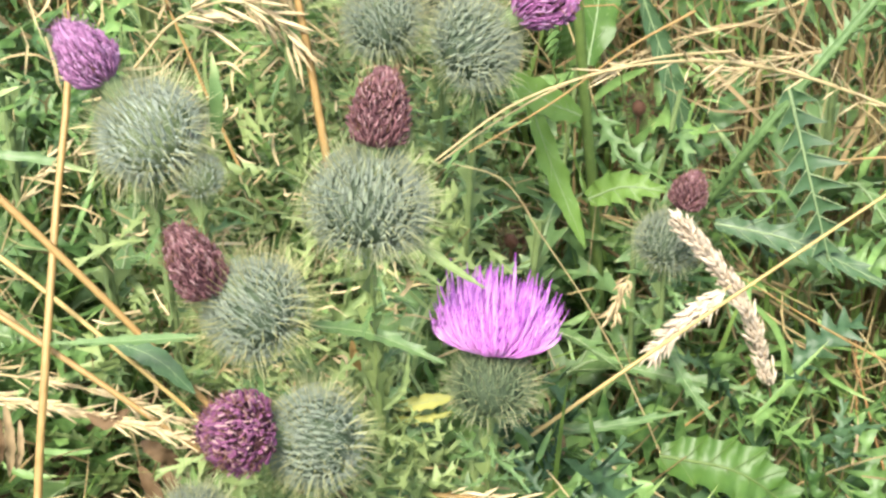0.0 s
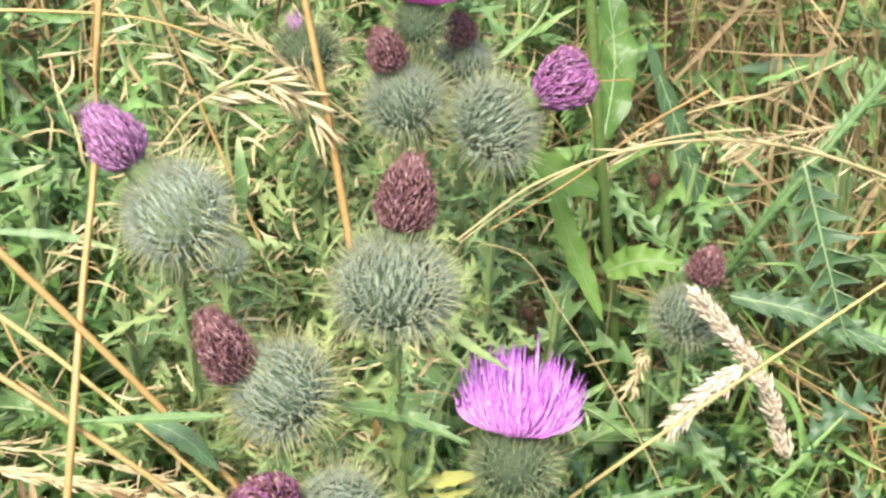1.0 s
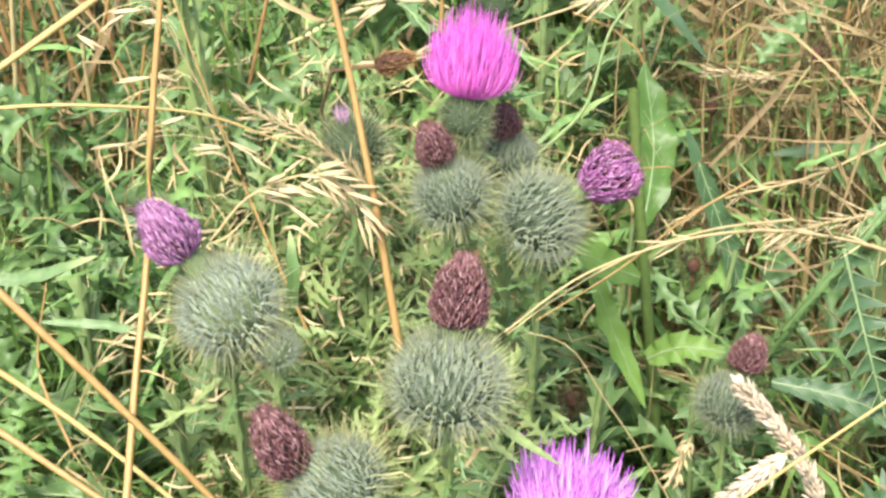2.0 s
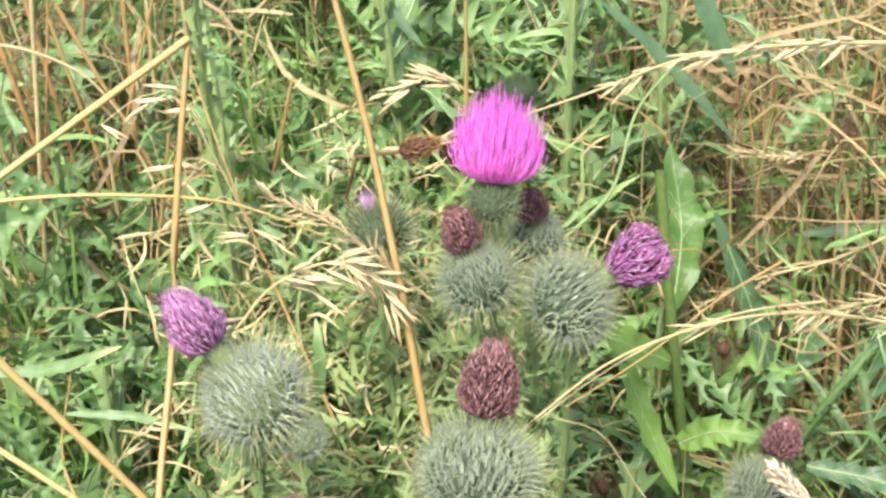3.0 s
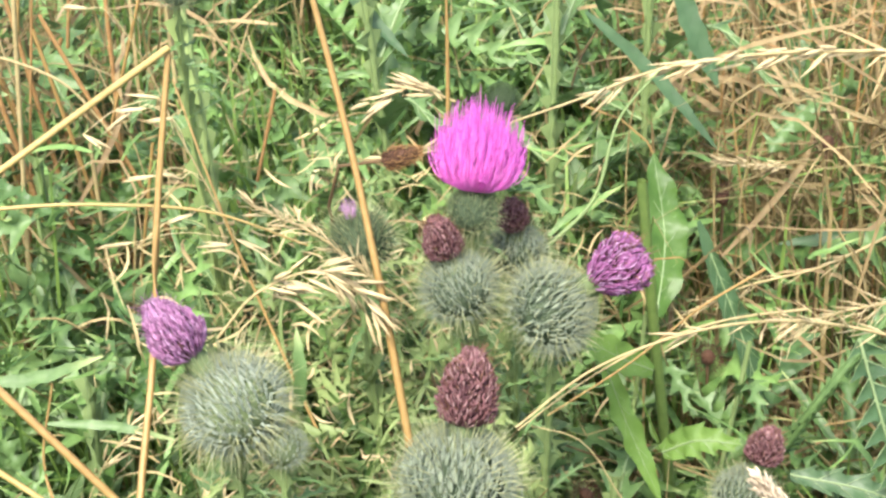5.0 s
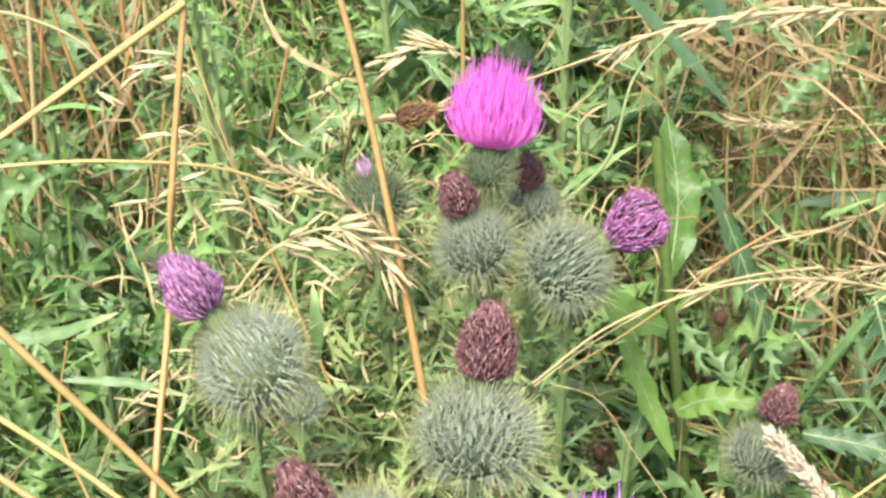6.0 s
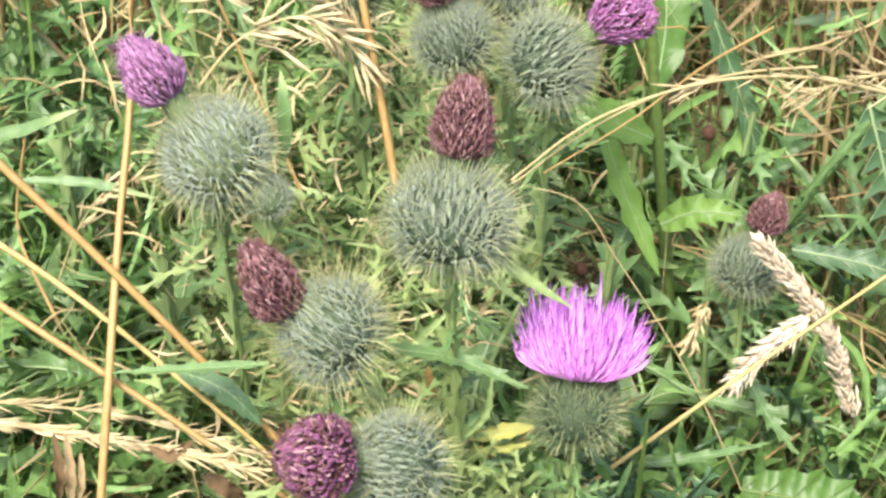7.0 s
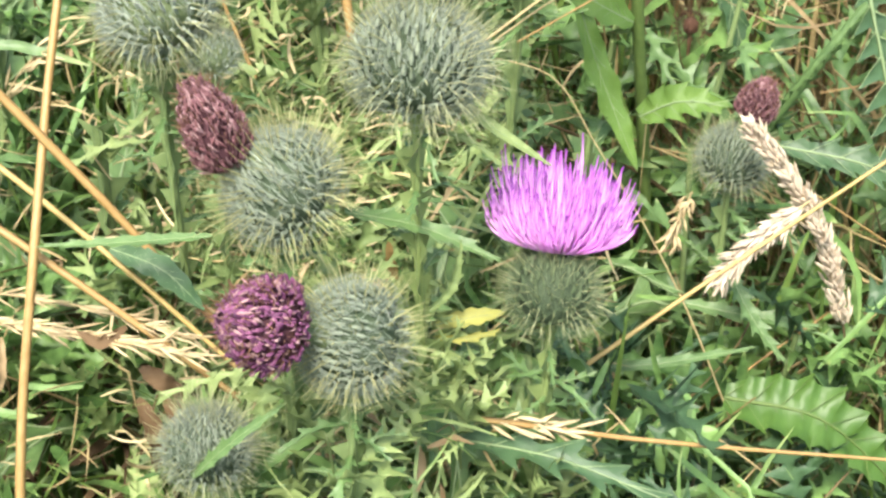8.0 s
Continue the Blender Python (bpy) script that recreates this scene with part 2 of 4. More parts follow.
def bracts(scales, spines, centre, axes, r, count, spine, first=0.16, last=2.75, squash=0.92):
    """Scales in spirals, each lying up along the body, and the slender spine in which it ends, bent outwards. Gives the scales' shoulders."""
    k = np.arange(count)
    z = np.cos(first) + (np.cos(last) - np.cos(first)) * (k + 0.5) / count
    ph = k * 2.399963 + RNG.normal(0, 0.05, count)
    th = np.arccos(z) + RNG.normal(0, 0.02, count)
    nrm = np.stack([np.sin(th) * np.cos(ph), np.sin(th) * np.sin(ph), np.cos(th)], -1)
    up = np.array([0, 0, 1.0])
    tan = unit(up - nrm * (nrm @ up)[:, None])
    low = np.clip((th - 0.9) / 1.8, 0, 1)[:, None]
    d1 = unit(nrm * (0.34 + 0.20 * low) + tan * 0.8 + RNG.normal(0, 0.06, (count, 3)))
    d2 = unit(nrm * 0.95 + up * (0.55 - 0.75 * low) + RNG.normal(0, 0.11, (count, 3)))
    length = (spine * RNG.uniform(0.7, 1.6, count))[:, None] * r
    p0 = body(nrm, r, squash) * 0.95
    p1 = p0 + d1 * r * 0.21
    p2 = p1 + d2 * length * 0.5
    p3 = p2 + unit(d2 + RNG.normal(0, 0.13, (count, 3))) * length * 0.5
    fat = RNG.uniform(0.75, 1.25, (count, 1))
    tubes(scales, np.stack([p0, (p0 + p1) * 0.5 + nrm * r * 0.012, p1, p1 + d2 * length * 0.16], 1) @ axes.T + centre, np.array([[0.028, 0.038, 0.026, 0.011]]) * r * fat, 5)
    tubes(spines, np.stack([p1 + d2 * length * 0.10, p2, p3], 1) @ axes.T + centre, np.array([[0.0135, 0.0090, 0.0025]]) * r * fat, 3)
    # finer spines between, standing straight off
    k = int(count * 0.9)
    nrm = unit(RNG.normal(0, 1, (k, 3)))
    d = unit(nrm + up * 0.25 + RNG.normal(0, 0.16, (k, 3)))
    a = body(nrm, r, squash) * 1.04
    fine = RNG.uniform(0.6, 1.75, (k, 1)) * spine * r
    pts = np.stack([a, a + d * fine * 0.5, a + unit(d + RNG.normal(0, 0.12, (k, 3))) * fine], 1)
    tubes(spines, pts @ axes.T + centre, np.array([[0.0060, 0.0048, 0.0018]]) * r, 3)
    return p1


def cobweb(soup, centre, axes, r, shoulders, squash=0.92, haze=1100):
    """Woolly threads from each scale to its nearest neighbours, and a felt of short ones, thickest towards the top."""
    gap = np.linalg.norm(shoulders[:, None] - shoulders[None], axis=2)
    near = np.argsort(gap, axis=1)[:, 1:4]
    a = np.repeat(shoulders, 3, axis=0)
    b = shoulders[near.ravel()]
    a = a + RNG.normal(0, 0.014 * r, a.shape)
    b = b + RNG.normal(0, 0.014 * r, b.shape)
    mid = (a + b) * 0.5
    mid = mid - unit(mid) * r * RNG.uniform(-0.01, 0.05, (len(mid), 1))
    pts = np.stack([a, mid, b], 1) @ axes.T + centre
    tubes(soup, pts, np.array([[0.010, 0.005, 0.008]]) * r * RNG.uniform(0.3, 1.1, (len(a), 1)), 3)
    nrm = unit(RNG.normal(0, 1, (haze, 3)) + np.array([0, 0, 0.55]))
    side = unit(np.array([0, 0, 1.0]) - nrm * nrm[:, 2:3] + RNG.normal(0, 0.25, (haze, 3)))
    lift = RNG.uniform(1.04, 1.26, (haze, 1))
    a, b = (body(unit(nrm + side * w), r, squash) * lift for w in (0.16, -0.16))
    pts = np.stack([a, body(nrm, r, squash) * (lift + 0.015), b], 1) @ axes.T + centre
    tubes(soup, pts, np.array([[0.003, 0.0055, 0.003]]) * r, 3)


def withered_tuft(soup, core, hair, base, axes, width, length, count=330, fan=False, thick=1.0):
    """Closed, dried florets packed in a brush, lying along it, their ends standing off; loose brown hairs round it."""
    def prof(u):
        egg = [0.62, 0.92, 1.0, 0.91, 0.67, 0.45, 0.15]
        wedge = [0.50, 0.84, 1.0, 0.86, 0.60, 0.40, 0.15]
        brush = [0.52, 0.62, 0.80, 0.98, 1.0, 0.80, 0.30]
        return width * 0.5 * np.interp(u, [0, 0.12, 0.32, 0.58, 0.82, 0.94, 1.05], {"wedge": wedge, True: brush}.get(fan, egg))
    u = np.linspace(0, 1, 10)
    if core is not None:
        tubes(core, (base + np.outer(np.append(u, 1.02) * length * 0.93, axes[:, 2]))[None], np.append(prof(u) * 0.80, 0.0002)[None], 14)
    k = np.arange(count)
    u0 = (k + RNG.uniform(0, 1, count)) / count * (0.84 if fan else 1.0) - 0.04
    ph = k * 2.399963 + RNG.normal(0, 0.35, count)
    du = RNG.uniform(0.09, 0.17, count) * (1.7 if fan else 1.0)
    lift = np.where(RNG.uniform(0, 1, count) < 0.3, RNG.uniform(0.12, 0.26, count), RNG.uniform(0.02, 0.10, count))
    drift = RNG.normal(0, 0.10, count)
    pts = []
    for w in (0.0, 0.45, 0.8, 1.0):
        uu = np.clip(u0 + du * w, 0, 1.08)
        rr = prof(uu) * (0.82 + 0.14 * math.sin(w * 2.2) + 1.0 * lift * w)
        pp = ph + drift * w
        pts.append(np.stack([np.cos(pp) * rr, np.sin(pp) * rr, uu * length], -1))
    pts = np.stack(pts, 1) @ axes.T + base
    tubes(soup, pts, np.array([[0.012, 0.020, 0.022, 0.011]]) * width * thick * RNG.uniform(0.7, 1.3, (count, 1)), 4)
    # florets on the end of the brush
    k = count // 5
    ph, rr = RNG.uniform(0, 2 * np.pi, k), np.sqrt(RNG.uniform(0, 1, k)) * prof(np.array([0.95]))[0]
    foot = np.stack([np.cos(ph) * rr, np.sin(ph) * rr, np.full(k, 0.84 * length)], -1)
    tip = foot * np.array([1.1, 1.1, 1.0]) + np.array([0, 0, 1.0]) * (length * RNG.uniform(0.08, 0.22, k))[:, None]
    tubes(soup, np.stack([foot, tip], 1) @ axes.T + base, np.array([[0.022, 0.014]]) * width * thick, 4)
    if hair is not None:
        k = 230
        ph, u0 = RNG.uniform(0, 2 * np.pi, k), RNG.uniform(0.0, 1.05, k) ** 0.8
        out = np.stack([np.cos(ph), np.sin(ph), 0 * ph], -1)
        a = out * prof(u0)[:, None] * 0.9 + np.array([0, 0, 1.0]) * (u0 * length)[:, None]
        b = a + (out * RNG.uniform(0.05, 0.20, (k, 1)) + np.array([0, 0, 1.0]) * RNG.uniform(0.0, 0.22, (k, 1)) + RNG.normal(0, 0.03, (k, 3))) * width
        tubes(hair, np.stack([a, b], 1) @ axes.T + base, np.array([[0.010, 0.004]]) * width, 3)


def open_brush(soup, base, axes, r0, width, height, rim, count=620, fine=1.0, belly=0.80, dome=0.7):
    """Fresh florets in a bowl-shaped brush: the outer ones arch out and end at the height rim, single ends stand proud."""
    rad = np.sqrt((np.arange(count) + 0.5) / count)
    ph = np.arange(count) * 2.399963 + RNG.normal(0, 0.25, count)
    out = np.stack([np.cos(ph), np.sin(ph)], -1)
    pick = RNG.uniform(0, 1, count)
    reach = np.where(pick < 0.55, RNG.uniform(0.50, 0.86, count), np.where(pick < 0.88, RNG.uniform(0.86, 1.0, count), RNG.uniform(1.0, 1.10, count)))
    end_r = np.sin(rad * 1.45) / math.sin(1.45) * width * 0.5 * (0.15 + 0.85 * reach)
    end_z = (rim + (height - rim) * np.cos(rad * np.pi / 2) ** dome) * reach
    wob = RNG.normal(0, 0.040 * width, (count, 3))
    pts = []
    for w in (0.0, 0.25, 0.5, 0.75, 0.9, 1.0):
        rr = (1 - w) ** 2 * rad * r0 + 2 * w * (1 - w) * end_r * belly + w * w * end_r
        zz = 2 * w * (1 - w) * end_z * (0.50 - 0.26 * rad) + w * w * end_z
        pts.append(np.concatenate([out * rr[:, None], zz[:, None]], -1) + wob * w * w)
    pts = np.stack(pts, 1) @ axes.T + base
    tubes(soup, pts, np.array([[0.0055, 0.0075, 0.0090, 0.0085, 0.0060, 0.0044]]) * fine * width * RNG.uniform(0.75, 1.25, (count, 1)), 4)


def thistle_head(plant, centre, r, tuft_at, kind, width=0.0, length=0.0, bract=None, spine=0.36, count=300, label="", tint=None, fan=False, lean=None, squash=0.92, rim=0.0, spines=None):
    """One head under a plant: body, scales, spines and what stands on top of it."""
    centre, tuft_at = np.array(centre), np.array(tuft_at)
    axes = turned(tuft_at - centre)
    # inner globe, coloured dark for the shade between the scales
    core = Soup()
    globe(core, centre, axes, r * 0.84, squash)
    head = part("flower_head", core, M_NECK if bract is M_BRACT_PALE else M_CORE_SHADED, plant, label)
    s, sp = Soup(), Soup()
    shoulders = bracts(s, sp, centre, axes, r * 0.94, count, spine, 0.14 if kind != "bud" else 0.02, squash=squash)
    part("involucre", s, bract or M_BRACT, head)
    part("spine_cover", sp, spines or M_SPINE, head, "pale slender spines")
    s = Soup()
    cobweb(s, centre, axes, r * 0.94, shoulders, squash)
    part("cobweb", s, bract if bract in (M_BRACT_DARK, M_BUD) else M_WOOL, head)
    top = centre + axes[:, 2] * r * squash * 0.86
    if kind in ("withered", "faded"):
        ta = axes if lean is None else turned(np.array(lean) - tuft_at)
        tb = tuft_at - ta[:, 2] * length * 0.45
        s, c, fl, h = Soup(), Soup(), Soup(), Soup()
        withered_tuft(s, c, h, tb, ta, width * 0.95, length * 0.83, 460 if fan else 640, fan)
        withered_tuft(fl, None, None, tb, ta, width * 0.98, length * 0.83, 140 if fan else 210, fan, 0.75)
        neck = np.stack([centre + axes[:, 2] * r * 0.6, top, tb, tb + ta[:, 2] * length * 0.10])
        nk = Soup()
        tubes(nk, neck[None], np.array([[0.46 * r, 0.27 * r, 0.22 * width, 0.30 * width]]), 12)
        part("neck", nk, M_NECK, head)
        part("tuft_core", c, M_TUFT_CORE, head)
        part("floret_tuft", s, tint or (M_WITHERED if kind == "withered" else M_FADED), head, "dried plum-brown florets" if kind == "withered" else "fading purple florets")
        part("dry_floret_layer", fl, M_FADED_FLECK if kind == "faded" else M_FLECK, head)
        part("loose_hairs", h, M_FADED if kind == "faded" and tint is None else M_TUFT_HAIR, head)
    elif kind in ("pink", "magenta"):
        s = Soup()
        open_brush(s, top, axes, r * (0.55 if kind == "pink" else 0.75), width, length, rim, 820 if kind == "pink" else 1500, 0.85 if kind == "pink" else 0.56, 0.92 if kind == "pink" else 1.08, 0.75 if kind == "pink" else 1.0)
        part("floret_tuft", s, M_PINK if kind == "pink" else M_MAGENTA, head, "fresh open pink florets")
    elif kind == "opening":
        s = Soup()
        open_brush(s, top, axes, r * 0.10, width, length, length * 0.8, 40)
        part("floret_tuft", s, M_PINK, head, "first purple florets showing")
    return head


# ---- leaves ----


def lobed_leaf(soup, rib, mid, width, lobes=6, depth=0.65, curl=0.35, up=(0, 0, 1), jag=1.0):
    """Spear-thistle leaf along a midrib: pairs of forward-pointing, spine-tipped lobes, wavy and folded. mid takes the raised rib."""
    n = lobes * 4 + 1
    c = spline(rib, n)[None]
    t = unit(np.gradient(c, axis=1))
    s = unit(np.cross(t, np.asarray(up, float)))
    u = np.cross(s, t)
    x = np.linspace(0, 1, n)
    env = np.interp(x, [0, 0.12, 0.4, 0.75, 1], [0.45, 0.8, 1.0, 0.62, 0.03])
    step = np.array([0, 0.22, 1.0, 0.12])
    rows, edge = [], []
    seg = np.linalg.norm(c[0, -1] - c[0, 0]) / n
    for side in (-1, 1):
        tooth = step[(np.arange(n) + (1 if side > 0 else 0)) % 4]
        w = env * ((1 - depth) + depth * tooth * RNG.uniform(0.75, 1.15, n)) * width * 0.5
        wave = curl * w * np.sin(np.arange(n) * np.pi / 2 + RNG.uniform(0, 6)) + 0.25 * w
        fwd = tooth * seg * 2.0 * jag
        rows.append(c[0] + s[0] * (side * w)[:, None] + u[0] * wave[:, None] + t[0] * fwd[:, None])
        half = c[0] + s[0] * (side * w * 0.45)[:, None] + u[0] * (wave * 0.25 - 0.02 * width)[:, None]
        rows.append(half)
        edge.append(tooth)
    grid = np.stack([rows[0], rows[1], c[0] - u[0] * width * 0.03, rows[3], rows[2]], 1)
    i, q = np.meshgrid(np.arange(n - 1), np.arange(4), indexing="ij")
    b = i * 5 + q
    tips = np.stack([edge[0], edge[0] * 0.35, 0 * x, edge[1] * 0.35, edge[1]], 1)
    soup.add(grid, np.stack([b, b + 1, b + 6, b + 5], -1).reshape(-1, 4), np.maximum(tips, (x[:, None] > 0.97) * 1.0))
    if mid is not None:
        tubes(mid, (c - u * width * 0.01), (np.interp(x, [0, 1], [0.026, 0.007]) * width)[None], 5)
        for row, first in ((rows[0], 2), (rows[2], 1)):
            k = np.arange(first, n, 4)
            k0 = np.maximum(k - 2, 0)
            lift = u[0, k] * width * 0.008
            vein = np.stack([c[0, k0], (c[0, k0] + row[k]) * 0.5 - lift, row[k] * 0.97 + c[0, k] * 0.03 + lift], 1)
            tubes(mid, vein, np.array([[0.011, 0.007, 0.004]]) * width, 4)


def entire_leaf(soup, rib, mid, width, up=(0, 0, 1), wave=0.12, fold=0.25):
    """A smooth-edged leaf with a slightly wavy margin."""
    n = 22
    c = spline(rib, n)
    t = unit(np.gradient(c, axis=0))
    s = unit(np.cross(t, np.asarray(up, float)))
    u = np.cross(s, t)
    x = np.linspace(0, 1, n)
    w = np.interp(x, [0, 0.08, 0.3, 0.6, 0.88, 1], [0.25, 0.6, 0.95, 1.0, 0.5, 0.04]) * width * 0.5
    cols = []
    for side in (-1.0, -0.55, 0.0, 0.55, 1.0):
        ww = w * (1 + 0.10 * np.sin(x * 31 + side * 2) * abs(side))
        h = abs(side) * fold * w + wave * w * np.sin(x * 22 + 3 * side) * abs(side)
        cols.append(c + s * (side * ww)[:, None] + u * h[:, None])
    grid = np.stack(cols, 1)
    i, q = np.meshgrid(np.arange(n - 1), np.arange(4), indexing="ij")
    b = i * 5 + q
    soup.add(grid, np.stack([b, b + 1, b + 6, b + 5], -1).reshape(-1, 4), np.repeat(x, 5))
    if mid is not None:
        tubes(mid, (c + u * 0.0)[None], (np.interp(x, [0, 1], [0.026, 0.006]) * width)[None], 5)
        for col in (1, 3):
            k = np.arange(3, n - 3, 2)
            vein = np.stack([c[k - 2], grid[k, col] + u[k] * width * 0.004], 1)
            tubes(mid, vein, np.array([[0.010, 0.005]]) * width, 4)


def leaf_part(parent, rib, width, kind="lobed", material=None, rib_material=None, up=(0, 0, 1), label="", ribs=True, **more):
    a, b = Soup(), Soup()
    (lobed_leaf if kind == "lobed" else entire_leaf)(a, rib, b, width, up=up, **more)
    leaf = part("leaf", a, material or M_THISTLE_LEAF, parent, label)
    if ribs:
        part("midrib", b, rib_material or M_RIB, leaf)
    return leaf


def stem_part(parent, points, r0, r1, material=None, name="stem", sides=7, n=24):
    s = Soup()
    tubes(s, spline(points, n)[None], np.linspace(r0, r1, n)[None], sides)
    return part(name, s, material or M_STEM, parent)


def winged_stem(parent, points, r0, r1, wing, wings=3, material=None):
    """A thistle stem with its narrow, spine-toothed wings."""
    s = Soup()
    n = 121
    c = spline(points, n)
    tubes(s, c[None], np.linspace(r0, r1, n)[None], 7)
    stem = part("stem", s, material or M_STEM, parent)
    t, a, b = frames(c[None])
    for ph in (0.3, 2.4, 4.5)[:wings]:
        d = a[0] * math.cos(ph) + b[0] * math.sin(ph)
        w = wing * np.array([1.0, 0.10, 0.28])[np.arange(n) % 3] * RNG.uniform(0.5, 1.2, n)
        i = np.arange(n - 1) * 2
        s = Soup()
        edge = c + d * (r1 + w)[:, None] + t[0] * (w * 0.6)[:, None] + np.cross(d, t[0]) * (w * RNG.normal(0, 0.4, n))[:, None]
        s.add(np.stack([c, edge], 1), np.stack([i, i + 1, i + 3, i + 2], -1))
        part("spiny_wing", s, material or M_STEM, stem)
    return stem


# ---- grass stalks ----


def spikelets(soup, at, direction, length, thick):
    """K husks: slim, pointed, five-sided."""
    at, direction = np.asarray(at), unit(direction)
    k = len(at)
    x = np.array([0.0, 0.18, 0.45, 0.75, 1.0])
    pts = at[:, None] + direction[:, None] * (np.reshape(length, (-1, 1)) * x)[..., None]
    tubes(soup, pts, np.array([0.25, 0.8, 1.0, 0.6, 0.05])[None] * np.reshape(thick, (-1, 1)) * np.ones((k, 1)), 5)


def stalk(points, r, label, material=None, seeds=None, group="dry grass stalks", husk=None, taper=0.45):
    """A grass stalk as a thing of its own. seeds: (first, last, count, husk length, husk thickness, spread, droop) along the line."""
    ob = thing("grass_stalk", label, "grass stalk", group)
    n = 30
    c = spline(points, n)
    s = Soup()
    tubes(s, c[None], np.linspace(r, r * taper, n)[None], 6)
    part("stem", s, material or M_STRAW_GOLD, ob)
    if seeds:
        first, last, count, length, thick, spread, droop = seeds
        x = RNG.uniform(first, last, count) * (n - 1)
        i = np.clip(x.astype(int), 0, n - 2)
        at = c[i] + (c[i + 1] - c[i]) * (x - i)[:, None]
        t = unit(c[i + 1] - c[i])
        d = unit(t + unit(RNG.normal(0, 1, (count, 3))) * spread + np.array([0, 0, -droop]))
        off = at + d * length * RNG.uniform(0.1, 0.9, (count, 1)) * spread + RNG.normal(0, thick * 1.3, (count, 3))
        d = unit(d + RNG.normal(0, 0.16, (count, 3)))
        ln, th = length * RNG.uniform(0.7, 1.2, count), thick * RNG.uniform(0.7, 1.2, count)
        twig = np.stack([at, off + d * length * 0.1], 1)
        groups = [[k] for k in range(count)] if count <= 60 else [list(range(count))]
        for g in groups:
            s = Soup()
            spikelets(s, off[g], d[g], ln[g], th[g])
            tubes(s, twig[g], np.full((len(g), 2), r * 0.25), 3)
            part("husk" if len(g) == 1 else "seed_head", s, husk or M_SEED, ob)
    return ob


# ---- ground and the mass of the meadow ----


def lie(x, y):
    """Height of the soil."""
    return 0.02 * np.sin(x * 2.1 + 0.4) * np.cos(y * 1.7)


def canopy(x, y):
    """Height to which the low growth reaches."""
    h = np.interp(y, [-0.6, 0.2, 0.42, 0.55, 0.70, 0.9, 1.1, 2.0, 6.0], [0.34, 0.38, 0.47, 0.52, 0.56, 0.62, 0.65, 0.60, 0.5])
    near = np.clip((0.85 - y) / 0.2, 0, 1)
    h = h + near * (0.03 * np.clip(-x / 0.15, 0, 1) - 0.05 * np.clip(x / 0.14, 0, 1))
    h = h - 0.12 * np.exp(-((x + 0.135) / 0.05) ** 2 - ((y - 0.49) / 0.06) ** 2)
    h = h - 0.10 * np.exp(-((x - 0.045) / 0.05) ** 2 - ((y - 0.62) / 0.07) ** 2)
    h = h + 0.055 * np.exp(-((x + 0.03) / 0.05) ** 2 - ((y - 0.455) / 0.035) ** 2)
    return h + 0.03 * np.sin(x * 17 + 1.3) * np.sin(y * 14) + 0.02 * np.sin(x * 41 + y * 23)


def build_ground():
    s = Soup()
    g = np.concatenate([-np.geomspace(900, 3, 14), np.linspace(-2.5, 2.5, 41), np.geomspace(3, 900, 14)])
    n = len(g)
    xx, yy = np.meshgrid(g, g, indexing="ij")
    v = np.stack([xx, yy, np.where(np.hypot(xx, yy) < 6, lie(xx, yy), 0)], -1)
    i, j = np.meshgrid(np.arange(n - 1), np.arange(n - 1), indexing="ij")
    b = i * n + j
    s.add(v, np.stack([b, b + n, b + n + 1, b + 1], -1).reshape(-1, 4))
    tagged(part("ground", s, M_MEADOW), "dark soil under a dense dry meadow", "ground", "", "structure")


build_ground()


def region(count, x0, x1, y0, y1):
    return RNG.uniform(x0, x1, count), RNG.uniform(y0, y1, count)


def straw_share(x, y):
    """Where dry straw rules over green growth: away behind, to the right-hand end and the far left corner."""
    right = 1 / (1 + np.exp(-(x - 0.098) * 34)) / (1 + np.exp(-(y - 0.70) * 16))
    left = 0.55 / (1 + np.exp((x + 0.17) * 34)) / (1 + np.exp(-(y - 0.86) * 16))
    return np.clip(0.14 + 0.76 * right + left, 0, 0.88)


def blades(name, count, area, material, label, length, width, lean, dry, seed_bias=1.0):
    x, y = region(count * 3, *area)
    share = straw_share(x, y)
    keep = RNG.uniform(0, 1, len(x)) < (share if dry else 1 - share)
    x, y = x[keep][:count], y[keep][:count]
    k = len(x)
    top = canopy(x, y)
    ln = RNG.uniform(*length, k)
    tip_z = top * RNG.uniform(0.72, 1.06, k)
    base = np.stack([x, y, np.maximum(tip_z - ln, lie(x, y))], -1)
    ph = RNG.uniform(0, 2 * np.pi, k)
    d = np.stack([np.cos(ph), np.sin(ph), 0 * ph], -1)
    bend = (lean * RNG.uniform(0.1, 1.0, k) ** 1.5 * ln)[:, None]
    pts = []
    for w in (0, 0.25, 0.5, 0.75, 1.0):
        p = base + d * bend * w**2 + np.array([0, 0, 1.0]) * (ln * (w - 0.32 * (bend[:, 0] / ln) * w**2))[:, None]
        pts.append(p)
    pts = np.stack(pts, 1)
    s = Soup()
    wd = np.array([0.7, 1.0, 0.9, 0.6, 0.05])[None] * RNG.uniform(*width, (k, 1))
    if dry:
        tubes(s, pts, wd * 0.6 + 0.0003, 4)
    else:
        ph2 = RNG.uniform(0, 2 * np.pi, k)
        strips(s, pts, wd, np.stack([np.cos(ph2), np.sin(ph2), 0 * ph2], -1), 0.25)
    return tagged(part(name, s, material), label, "grass", "", "stuff")


blades("grass", 9500, (-0.75, 0.75, 0.22, 1.7), M_GRASS, "dense green meadow grass blades among thistles", (0.10, 0.30), (0.0007, 0.0021), 1.2, False)
